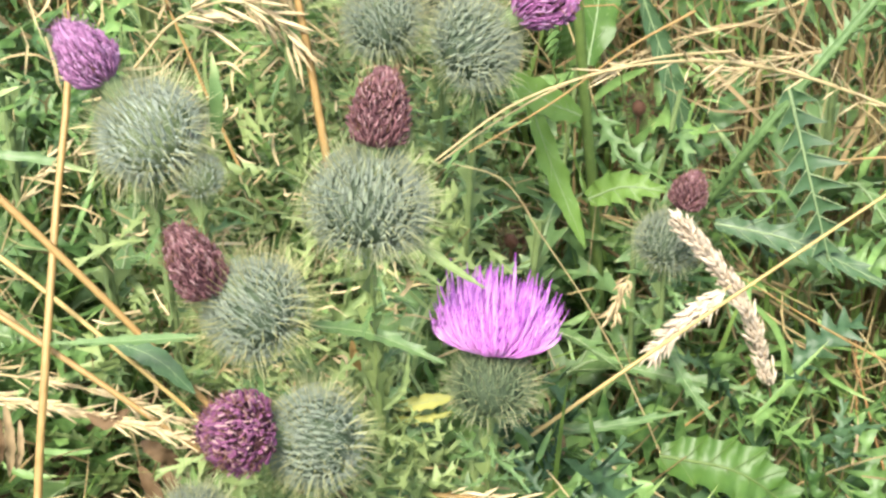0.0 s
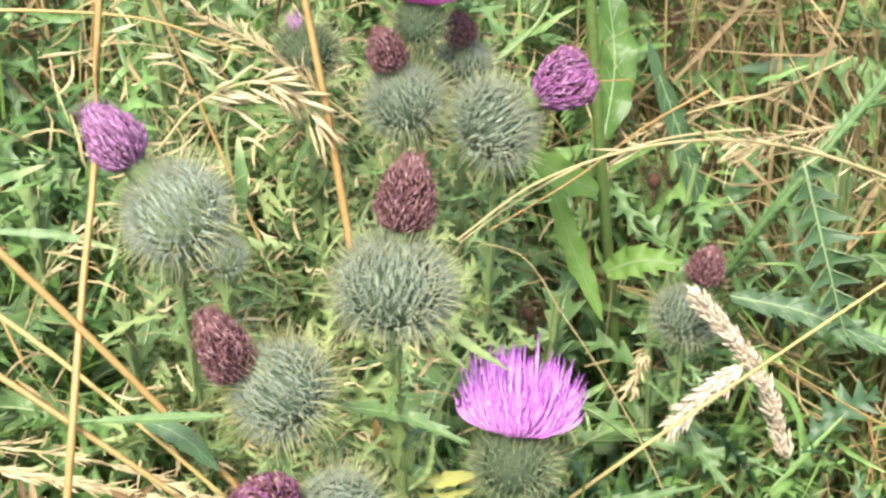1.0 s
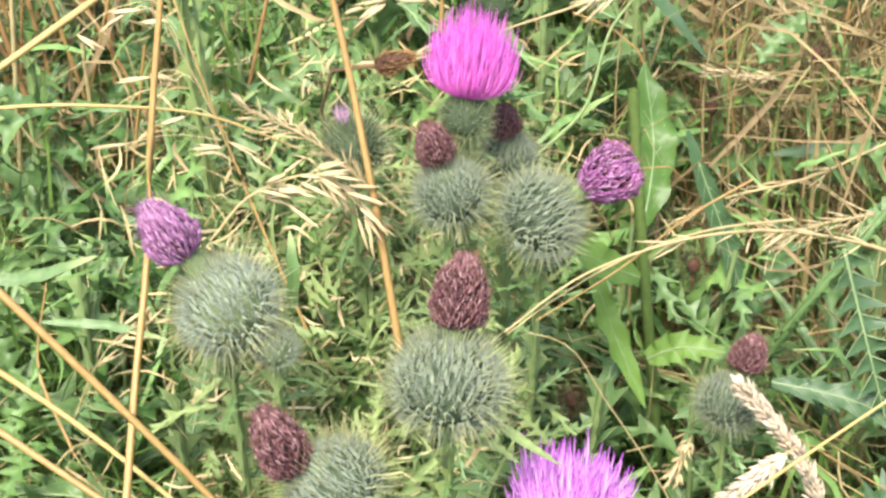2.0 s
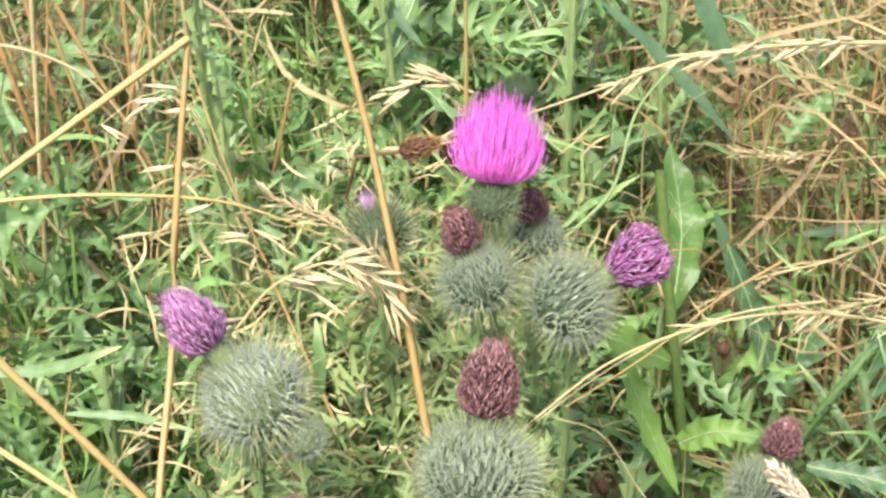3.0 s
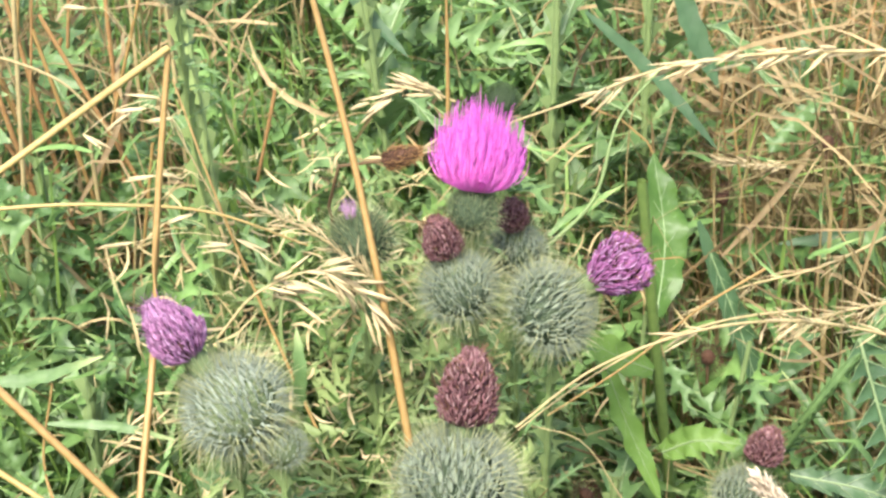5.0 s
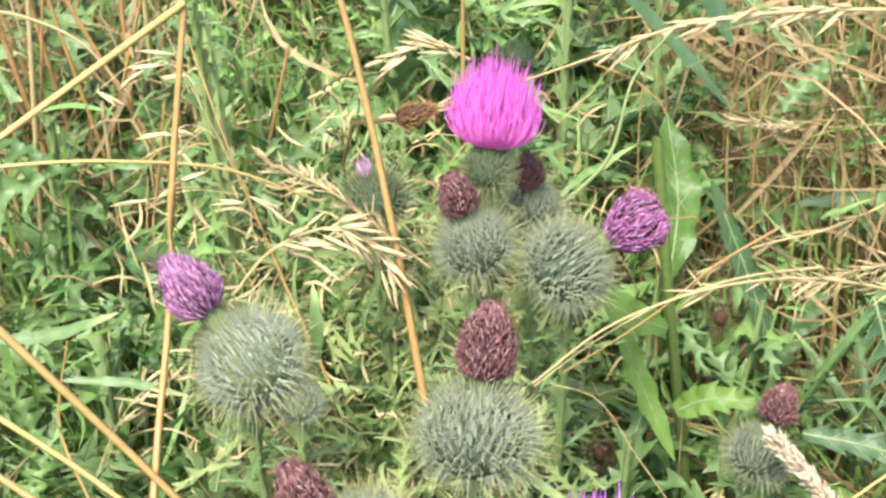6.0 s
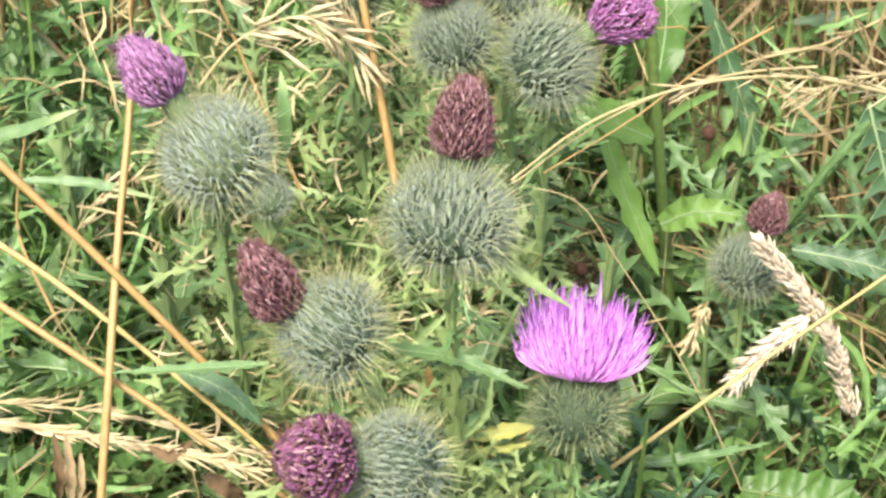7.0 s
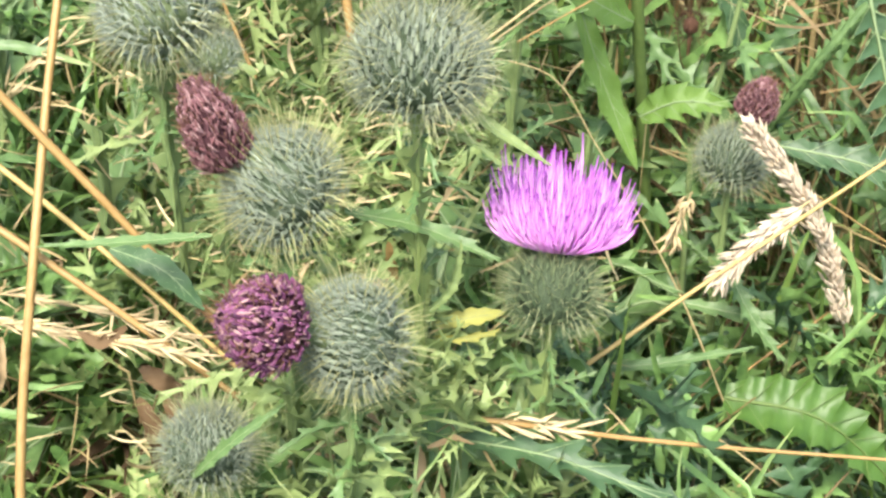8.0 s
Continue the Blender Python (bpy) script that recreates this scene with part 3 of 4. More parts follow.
blades("dry_grass", 4000, (-0.75, 0.75, 0.30, 1.7), M_STRAW, "dry straw-coloured grass stems in the meadow", (0.15, 0.40), (0.0008, 0.0020), 0.8, True)


def outer_meadow():
    """The meadow going on all round, out of sight."""
    k = 26000
    grow = np.random.default_rng(21)
    x, y = np.concatenate([RNG.uniform(-5, 5, 30000), grow.normal(0, 1.3, k)]), np.concatenate([RNG.uniform(-4, 6, 30000), grow.normal(0.8, 1.3, k)])
    keep = ~((np.abs(x) < 0.75) & (y > 0.2) & (y < 1.7)) & (np.hypot(x, y) < 5.2) & (np.hypot(x, y) > 0.30)
    x, y = x[keep], y[keep]
    k = len(x)
    near = np.clip((np.hypot(x, y - 0.9) - 0.8) / 1.5, 0, 1)
    ln = RNG.uniform(0.25, 0.62, k) * np.where(y < 0.25, 0.6, 1.0)
    ph = RNG.uniform(0, 2 * np.pi, k)
    d = np.stack([np.cos(ph), np.sin(ph), 0 * ph], -1) * (ln * RNG.uniform(0.05, 0.5, k))[:, None]
    base = np.stack([x, y, lie(x, y)], -1)
    pts = np.stack([base + d * w * w + np.array([0, 0, 1.0]) * (ln * (w - 0.15 * w * w))[:, None] for w in (0, 0.35, 0.7, 1.0)], 1)
    wd = np.array([0.8, 1.0, 0.7, 0.05])[None] * (0.0035 + 0.0065 * near)[:, None]
    ph = RNG.uniform(0, 2 * np.pi, k)
    side = np.stack([np.cos(ph), np.sin(ph), 0 * ph], -1)
    dry = RNG.uniform(0, 1, k) < 0.35
    for name, m, mat, text in (("outer_grass", ~dry, M_GRASS, "green meadow grass all around"), ("outer_dry_grass", dry, M_STRAW, "dry meadow grass all around")):
        s = Soup()
        strips(s, pts[m], wd[m], side[m], 0.25)
        tagged(part(name, s, mat), text, "grass", "", "stuff")


outer_meadow()


def tangle(name, count, area, material, label, size, width, dry, level=(0.70, 1.03), steep=0.55, bow=0.16):
    """Short leaf and straw pieces pointing every way, bowed and here and there kinked; dry ones are round straws unless dry is "flat"."""
    x, y = region(count * 3, *area)
    share = straw_share(x, y)
    keep = RNG.uniform(0, 1, len(x)) < (share * 1.1 + 0.03 if dry else 1 - share)
    x, y = x[keep][:count], y[keep][:count]
    k = len(x)
    ln = RNG.uniform(*size, (k, 1))
    ph, tilt = RNG.uniform(0, 2 * np.pi, k), RNG.normal(0.25, steep, k)
    d = np.stack([np.cos(ph) * np.cos(tilt), np.sin(ph) * np.cos(tilt), np.sin(tilt)], -1)
    mid = np.stack([x, y, canopy(x, y) * RNG.uniform(*level, k)], -1)
    sag = np.array([0, 0, 1.0]) * ln * RNG.uniform(-0.05, 0.3, (k, 1))
    side = unit(np.cross(d, RNG.normal(0, 1, (k, 3)))) * ln * RNG.normal(0, bow, (k, 1))
    kink = unit(RNG.normal(0, 1, (k, 3))) * ln * np.where(RNG.uniform(0, 1, (k, 1)) < 0.25, 0.30, 0.05)
    pts = np.stack([mid + d * ln * (w - 0.5) - sag * w * w + side * math.sin(w * math.pi) + kink * max(w - 0.6, 0) / 0.4 for w in (0.0, 0.2, 0.4, 0.6, 0.8, 1.0)], 1)
    s = Soup()
    wd = np.array([0.45, 0.85, 1.0, 0.9, 0.6, 0.04])[None] * RNG.uniform(*width, (k, 1))
    if dry is True:
        tubes(s, pts, wd * 0.6 + 0.0002, 4)
    else:
        strips(s, pts, wd, unit(np.cross(d, RNG.normal(0, 0.6, (k, 3)) + np.array([0, -0.4, 0.9]))), 0.3)
    return tagged(part(name, s, material), label, "undergrowth", "", "stuff")


tangle("leaf_tangle", 7200, (-0.6, 0.6, 0.28, 1.5), M_FOLIAGE, "narrow pointed green leaves tangled in the undergrowth", (0.014, 0.062), (0.0006, 0.0026), False)
tangle("straw_tangle", 3700, (-0.6, 0.6, 0.30, 1.6), M_STRAW, "broken pale straw caught among the leaves", (0.02, 0.11), (0.0005, 0.0012), True)


def foliage(name, count, area, material, label, size, lobes, level=(0.68, 1.0)):
    """Small spiny leaves of the undergrowth, standing every way."""
    x, y = region(count, *area)
    keep = RNG.uniform(0, 1, count) > straw_share(x, y) * 0.9
    x, y = x[keep], y[keep]
    s = Soup()
    for px, py, top in zip(x, y, canopy(x, y)):
        ln = RNG.uniform(*size)
        ph, tilt = RNG.uniform(0, 2 * np.pi), RNG.uniform(-0.2, 1.1)
        d = np.array([math.cos(ph) * math.cos(tilt), math.sin(ph) * math.cos(tilt), math.sin(tilt)])
        base = np.array([px, py, top * RNG.uniform(*level) - d[2] * ln * 0.5])
        rib = [base, base + d * ln * 0.5, base + d * ln + np.array([0, 0, -0.25 * ln * RNG.uniform(0, 1)])]
        lobed_leaf(s, rib, None, ln * RNG.uniform(0.34, 0.62), lobes, 0.86, RNG.uniform(0.4, 1.1), RNG.normal(0, 0.5, 3) + np.array([0, 0, 1.0]))
    return tagged(part(name, s, material), label, "undergrowth", "", "stuff")


foliage("thistle_foliage", 3300, (-0.50, 0.50, 0.30, 1.35), M_FOLIAGE, "spiny green thistle leaves crowding the undergrowth", (0.028, 0.084), 6)
foliage("broad_thistle_foliage", 240, (-0.42, 0.30, 0.66, 1.25), M_THISTLE_LEAF, "larger grey-green thistle leaves with sharp lobes", (0.04, 0.085), 6, (0.80, 1.03))
# bluish leaves whose dark colour also supplies the shade of this low corner
foliage("shade_thistle_foliage", 190, (0.02, 0.24, 0.34, 0.62), M_DARK_LEAF, "dark bluish spiny leaves, also standing in for shade low in the growth", (0.025, 0.06), 5, (0.86, 1.05))

tangle("dry_leaf_scraps", 700, (-0.5, 0.5, 0.32, 1.3), M_DRYLEAF, "curled dead leaf scraps among the green ones", (0.012, 0.03), (0.0006, 0.0014), False)

foliage("pale_thistle_foliage", 1500, (-0.15, 0.03, 0.42, 0.78), M_PALE_LEAF, "pale spiny leaflets below the thistle heads", (0.012, 0.034), 4, (0.80, 1.08))
tangle("pale_leaf_tangle", 1000, (-0.12, 0.015, 0.43, 0.70), M_PALE_LEAF, "yellow-green narrow leaves below the thistle heads", (0.012, 0.042), (0.0004, 0.0013), False, (0.85, 1.07))

tangle("pale_straw_tangle", 1700, (-0.20, 0.05, 0.46, 0.86), M_STRAW_PALE, "bleached straw and husks caught between the thistles", (0.008, 0.034), (0.0003, 0.0008), "flat", (0.88, 1.07), 0.55, 0.16)
tangle("bleached_husks", 520, (-0.15, -0.01, 0.52, 0.78), M_SEED, "bleached grass husks caught between the thistles", (0.008, 0.024), (0.0004, 0.0009), False, (0.92, 1.08))
tangle("dry_blade_tangle", 380, (0.06, 0.40, 0.72, 1.25), M_BLADE_DRY, "bleached grass blades bent over each other", (0.04, 0.14), (0.0007, 0.0020), "flat", (0.84, 1.10), 0.75, 0.28)
tangle("dry_blade_tangle", 260, (-0.42, -0.04, 0.76, 1.15), M_BLADE_DRY, "bleached grass blades bent among green leaves", (0.04, 0.12), (0.0007, 0.0018), "flat", (0.84, 1.08), 0.75, 0.28)
# dark brown pieces added to give the hollow its deep shade
tangle("hollow_shade_litter", 800, (-0.24, -0.06, 0.40, 0.62), M_LITTER, "dark brown pieces standing in for the shade in a hollow of the growth", (0.02, 0.06), (0.001, 0.0032), False, (0.55, 0.85))

# ---- thistles without flowers, behind ----


def leafy_thistle(foot, top, leaves, size, label, first=0.35, via=None, ribs=True, pale=False):
    """A winged stem set with spiny leaves."""
    ob = thing("spear_thistle", label, "thistle", "leafy thistles")
    f, t = np.array(foot), np.array(top)
    line = [f, np.array(via) if via else f * 0.45 + t * 0.55 + RNG.normal(0, 0.012, 3), t]
    winged_stem(ob, line, 0.0032 if ribs else 0.0022, 0.0020 if ribs else 0.0013, 0.006, 3 if ribs else 0, M_PALE_STEM if pale else None)
    c = spline(line, 40)
    for k in range(leaves):
        q = first + (0.97 - first) * (k + 0.5) / leaves
        p = c[int(q * 39)]
        ph = k * 2.4 + RNG.uniform(-0.4, 0.4)
        ln = size * RNG.uniform(0.6, 1.1) * (1.15 - 0.55 * q)
        out = np.array([math.cos(ph), math.sin(ph), 0])
        rib = [p, p + out * ln * 0.5 + np.array([0, 0, ln * RNG.uniform(0.2, 0.5)]), p + out * ln + np.array([0, 0, ln * RNG.uniform(-0.2, 0.5)])]
        leaf_part(ob, rib, ln * RNG.uniform(0.4, 0.62), lobes=int(RNG.integers(4, 7)), depth=0.82, ribs=ribs)
    return ob


for k, (fx, fy, tx, ty, tz) in enumerate([
    (-0.16, 0.86, -0.165, 0.80, 0.58), (-0.06, 0.95, -0.08, 0.90, 0.70), (0.02, 0.92, 0.03, 0.88, 0.72),
    (0.10, 0.98, 0.085, 0.92, 0.73), (-0.27, 0.84, -0.25, 0.80, 0.64), (-0.20, 0.68, -0.20, 0.66, 0.60),
    (0.21, 0.78, 0.20, 0.74, 0.56), (-0.02, 1.08, -0.01, 1.05, 0.76), (0.05, 0.66, 0.045, 0.63, 0.55),
    (-0.30, 1.05, -0.31, 1.0, 0.70), (-0.02, 0.56, -0.02, 0.54, 0.55), (-0.15, 0.60, -0.145, 0.58, 0.58),
]):
    leafy_thistle((fx, fy, 0.0), (tx, ty, tz), 12, 0.13, "leafy green thistle shoot with spiny lobed leaves")


# young shoots that make up most of the green growth
made = 0
while made < 95:
    px, py = RNG.uniform(-0.42, 0.40), RNG.uniform(0.40, 1.30)
    if RNG.uniform() < straw_share(px, py) or abs(px) > 0.10 + 0.30 * py:
        continue
    made += 1
    top = canopy(px, py) * RNG.uniform(0.90, 1.04)
    leafy_thistle((px, py + 0.02, 0.0), (px + RNG.normal(0, 0.02), py, top), 11, 0.080 if py < 0.75 else 0.115, "young green thistle shoot with spiny leaves", 0.62, ribs=False)


def grass_tuft(x, y, count, label, material, seed_heads=0):
    """A tuft of separate blades."""
    ob = thing("grass_tuft", label, "grass", "grass tufts")
    for _ in range(count):
        px, py = x + RNG.normal(0, 0.012), y + RNG.normal(0, 0.012)
        top = canopy(px, py) * RNG.uniform(0.85, 1.12)
        ph, lean = RNG.uniform(0, 2 * np.pi), RNG.uniform(0.02, 0.11)
        d = np.array([math.cos(ph), math.sin(ph), 0]) * lean
        s = Soup()
        p = spline([(px, py, 0.0), np.array([px, py, top * 0.6]) + d * 0.3, np.array([px, py, top]) + d, np.array([px, py, top - lean * 0.35]) + d * 1.9], 12)
        w = np.interp(np.linspace(0, 1, 12), [0, 0.5, 1], [0.8, 1.0, 0.04]) * RNG.uniform(0.0009, 0.0020)
        strips(s, p[None], w[None], None, 0.3)
        part("blade", s, material, ob)
    return ob


made = 0
while made < 46:
    px, py = RNG.uniform(-0.40, 0.42), RNG.uniform(0.70, 1.35)
    if abs(px) > 0.10 + 0.30 * py:
        continue
    made += 1
    dry = RNG.uniform() < straw_share(px, py) * 0.9
    grass_tuft(px, py, 9, "tuft of dry straw-coloured grass blades" if dry else "tuft of long green grass blades", M_STRAW if dry else M_GRASS)

# ---- thistles ----
GREY, PALE, DARK = M_BRACT, M_BRACT_PALE, M_BRACT_DARK


def stem_to_ground(plant, centre, foot, r=0.0013, wing=0.0055, material=None):
    c, f = np.array(centre), np.array(foot)
    mid = c * 0.55 + f * 0.45
    mid[2] = c[2] * 0.6
    line = [f, mid, c - np.array([0, 0, 0.03]), c]
    winged_stem(plant, line, r * 1.5, r, wing, 3, material)
    for k in range(9):
        p = c - np.array([0, 0, 0.016 + 0.004 * k])
        ph = k * 2.4 + RNG.uniform(-0.4, 0.4)
        ln = RNG.uniform(0.014, 0.026)
        out = np.array([math.cos(ph), math.sin(ph), 0])
        rib = [p, p + out * ln * 0.5 + np.array([0, 0, -ln * 0.05]), p + out * ln + np.array([0, 0, ln * RNG.uniform(-0.5, 0.1)])]
        leaf_part(plant, rib, ln * RNG.uniform(0.22, 0.36), lobes=4, depth=0.75, ribs=False)
    q = spline(line, 60)
    for k in range(10):
        p = q[int(55 - k * 1.5)]
        ph = k * 2.4 + RNG.uniform(-0.4, 0.4)
        ln = 0.018 + 0.0034 * k * RNG.uniform(0.8, 1.3)
        out = np.array([math.cos(ph), abs(math.sin(ph)) - 0.25, 0])
        rib = [p, p + out * ln * 0.5 + np.array([0, 0, ln * 0.15]), p + out * ln + np.array([0, 0, ln * RNG.uniform(-0.3, 0.3)])]
        leaf_part(plant, rib, ln * RNG.uniform(0.35, 0.55), lobes=5, depth=0.8)


front = thing("spear_thistle", "spear thistle with three grey-green spiny heads going over", "thistle", "thistles")
c = (-0.0655, 0.4580, 0.6302)
thistle_head(front, c, 0.0176, (-0.0850, 0.4560, 0.6525), "withered", 0.0190, 0.0325, GREY, 0.52, lean=(-0.0915, 0.4560, 0.6690), spines=M_SPINE_YELLOW)
stem_to_ground(front, c, (-0.05, 0.50, 0.0))
c = (-0.0445, 0.4300, 0.5950)
thistle_head(front, c, 0.0166, (-0.0704, 0.4150, 0.6112), "withered", 0.0275, 0.0270, GREY, 0.40, tint=M_MAUVE, squash=1.0, spines=M_SPINE_YELLOW)
stem_to_ground(front, c, (-0.05, 0.50, 0.0))
c = (-0.0910, 0.4400, 0.5450)
thistle_head(front, c, 0.0142, (-0.0900, 0.4400, 0.5690), "bud", bract=GREY, spine=0.50, count=240)
stem_to_ground(front, c, (-0.05, 0.50, 0.0))

middle = thing("spear_thistle", "tall spear thistle with one withered and one fresh pink head", "thistle", "thistles")
c = (-0.0255, 0.4740, 0.6632)
thistle_head(middle, c, 0.0197, (-0.0208, 0.4840, 0.6960), "withered", 0.0205, 0.0300, GREY, 0.38, 400)
stem_to_ground(middle, c, (0.0, 0.60, 0.0), 0.0011, material=M_PALE_STEM)
c = (0.0180, 0.4740, 0.5828)
thistle_head(middle, c, 0.0142, (0.0197, 0.4840, 0.6040), "pink", 0.0490, 0.0315, DARK, 0.42, 260, rim=0.0095, squash=1.0)
stem_to_ground(middle, c, (0.0, 0.60, 0.0), 0.0011, material=M_PALE_STEM)

leftish = thing("spear_thistle", "spear thistle with a pale woolly head and fading purple florets", "thistle", "thistles")
c = (-0.1143, 0.5520, 0.6446)
thistle_head(leftish, c, 0.0203, (-0.1372, 0.5576, 0.6772), "faded", 0.0225, 0.0320, PALE, 0.46, 380, fan="wedge")
stem_to_ground(leftish, c, (-0.10, 0.60, 0.0))
c = (-0.0953, 0.5450, 0.6297)
thistle_head(leftish, c, 0.0093, (-0.0933, 0.5450, 0.6420), "bud", bract=PALE, spine=0.40, count=120)
stem_to_ground(leftish, c, (-0.10, 0.60, 0.0))

behind = thing("spear_thistle", "spear thistle crowned by a bright magenta flower among withered heads", "thistle", "thistles")
FOOT = (-0.01, 0.70, 0.0)
c = (0.0131, 0.6080, 0.6537)
thistle_head(behind, c, 0.0186, (0.0412, 0.6060, 0.6747), "faded", 0.0242, 0.0290, GREY, 0.38, 320, tint=M_PURPLE, fan=True)
stem_to_ground(behind, c, FOOT)
c = (-0.0255, 0.6160, 0.6605)
thistle_head(behind, c, 0.0158, (-0.0328, 0.6160, 0.6850), "withered", 0.0165, 0.0215, GREY, 0.62, 260)
stem_to_ground(behind, c, FOOT)
c = (0.0000, 0.6520, 0.6580)
thistle_head(behind, c, 0.0125, (-0.0020, 0.6500, 0.6780), "withered", 0.0145, 0.0170, GREY, 0.70, 200)
stem_to_ground(behind, c, FOOT)
c = (-0.0189, 0.6280, 0.6905)
thistle_head(behind, c, 0.0104, (-0.0163, 0.6340, 0.7100), "magenta", 0.0385, 0.0385, DARK, 0.45, 180, rim=0.0150, squash=1.0)
stem_to_ground(behind, c, FOOT)
c = (-0.0700, 0.6620, 0.6590)
thistle_head(behind, c, 0.0140, (-0.0758, 0.6620, 0.6820), "opening", 0.0080, 0.0120, DARK, 0.60, 220)
stem_to_ground(behind, c, FOOT)

right = thing("spear_thistle", "low spear thistle with a small plum head and glossy dark leaves", "thistle", "thistles")
c = (0.1033, 0.6250, 0.5428)
thistle_head(right, c, 0.0144, (0.1125, 0.6300, 0.5680), "withered", 0.0172, 0.0205, GREY, 0.42, 240)
stem_to_ground(right, c, (0.12, 0.70, 0.0))
leaf_part(right, [(0.1584, 0.6650, 0.6025), (0.1706, 0.6550, 0.5629), (0.1880, 0.6450, 0.5082)], 0.0338, lobes=9, depth=0.88, up=(0.1, -0.8, 0.6), material=M_DARK_LEAF)
leaf_part(right, [(0.1319, 0.6650, 0.5259), (0.1675, 0.6550, 0.5228), (0.2159, 0.6400, 0.5052)], 0.0204, lobes=7, depth=0.5, up=(0, -0.7, 0.7), material=M_DARK_LEAF)
leaf_part(right, [(0.0993, 0.7400, 0.6083), (0.1192, 0.7300, 0.5563), (0.1295, 0.7200, 0.5220)], 0.0170, lobes=7, depth=0.4, up=(0, -0.8, 0.6), material=M_DARK_LEAF)
winged_stem(right, [(0.1208, 0.7000, 0.4935), (0.1505, 0.6900, 0.5539), (0.1915, 0.7000, 0.6104), (0.2394, 0.7200, 0.6701)], 0.0028, 0.0022, 0.005, material=M_THISTLE_LEAF)
leaf_part(right, [(0.0859, 0.6100, 0.4812), (0.1142, 0.6000, 0.4813), (0.1446, 0.6000, 0.4757)], 0.0106, lobes=6, depth=0.5, up=(0, -0.6, 0.8))
leaf_part(right, [(0.1023, 0.6000, 0.5040), (0.1117, 0.5900, 0.4885), (0.1261, 0.5800, 0.4715)], 0.0106, lobes=6, depth=0.5, up=(0, -0.6, 0.8))
leaf_part(right, [(0.0333, 0.5600, 0.4834), (0.0667, 0.5600, 0.4864), (0.1108, 0.5700, 0.4876)], 0.0071, lobes=6, depth=0.4, up=(0, -0.6, 0.8))

leaf_part(front, [(-0.0938, 0.4250, 0.5455), (-0.0784, 0.4200, 0.5655), (-0.0636, 0.4200, 0.5785)], 0.0057, lobes=6, depth=0.35, up=(0, -0.6, 0.8))
low = leaf_part(front, [(-0.0132, 0.4700, 0.5239), (0.0199, 0.4550, 0.5283), (0.0576, 0.4400, 0.5224)], 0.0176, lobes=5, depth=0.62, up=(0, -0.5, 0.85), material=M_DARK_LEAF)
leaf_part(front, [(-0.0934, 0.5000, 0.5848), (-0.1217, 0.5050, 0.5790), (-0.1551, 0.5100, 0.5734)], 0.0064, lobes=7, depth=0.3, up=(0, -0.4, 0.9))
leaf_part(front, [(-0.1342, 0.5300, 0.5596), (-0.1141, 0.5200, 0.5569), (-0.1002, 0.5150, 0.5436)], 0.0091, "entire", M_DARK_LEAF, up=(0, -0.7, 0.7))
leaf_part(middle, [(-0.0477, 0.4700, 0.6136), (-0.0251, 0.4750, 0.6055), (0.0015, 0.4700, 0.5952)], 0.0088, lobes=6, depth=0.35, up=(0, -0.5, 0.85))
leaf_part(middle, [(-0.0150, 0.4760, 0.6500), (0.0010, 0.4700, 0.6405), (0.0150, 0.4660, 0.6325)], 0.0048, lobes=8, depth=0.25, up=(0, -0.5, 0.85), material=M_PALE_LEAF)
leaf_part(middle, [(-0.0180, 0.4740, 0.6400), (-0.0080, 0.4710, 0.6370), (0.0000, 0.4690, 0.6310)], 0.0036, lobes=6, depth=0.3, up=(0, -0.5, 0.85), material=M_PALE_LEAF)
leaf_part(middle, [(-0.0215, 0.4520, 0.5890), (-0.0150, 0.4520, 0.5975), (-0.0120, 0.4540, 0.6140)], 0.0042, lobes=6, depth=0.3, up=(0.3, -0.8, 0.3), material=M_PALE_LEAF)

# ---- dock ----
dock = thing("dock_plant", "dock plant with a thick green stem and light green leaves", "wild plant")
stem_part(dock, [(0.085, 0.70, 0.0), (0.0779, 0.6900, 0.4980), (0.0676, 0.6850, 0.5820), (0.0609, 0.6800, 0.6403), (0.0571, 0.6800, 0.6779)], 0.0036, 0.0027, M_DOCK_STEM)
leaf_part(dock, [(0.0734, 0.7400, 0.5716), (0.0800, 0.7700, 0.5981), (0.0759, 0.8000, 0.6362)], 0.0226, "entire", M_DOCK_DARK, up=(0.2, -0.9, 0.3), wave=0.35)
leaf_part(dock, [(0.0398, 0.6650, 0.5949), (0.0507, 0.6600, 0.5633), (0.0678, 0.6450, 0.5248)], 0.0112, "entire", M_DOCK, up=(0.2, -0.8, 0.5), wave=0.38)
leaf_part(dock, [(0.0695, 0.6650, 0.5400), (0.0850, 0.6600, 0.5500), (0.1060, 0.6560, 0.5500)], 0.0215, "lobed", M_DOCK, up=(0.1, -0.7, 0.7), lobes=5, depth=0.35)
leaf_part(dock, [(0.0656, 0.6800, 0.5772), (0.0469, 0.6700, 0.5917), (0.0262, 0.6600, 0.6119)], 0.0154, "entire", M_DOCK, up=(0.1, -0.7, 0.6))
leaf_part(dock, [(0.0980, 0.5600, 0.4700), (0.1320, 0.5500, 0.4690), (0.1720, 0.5400, 0.4370)], 0.0323, "lobed", M_DOCK_DARK, M_DOCK_STEM, up=(0, -0.6, 0.8), lobes=8, depth=0.22)
leaf_part(dock, [(-0.0190, 0.5000, 0.5490), (-0.0070, 0.5000, 0.5520), (0.0050, 0.5020, 0.5530)], 0.0062, "entire", M_YELLOW_LEAF, up=(0, -0.6, 0.8), label="yellowed leaf")
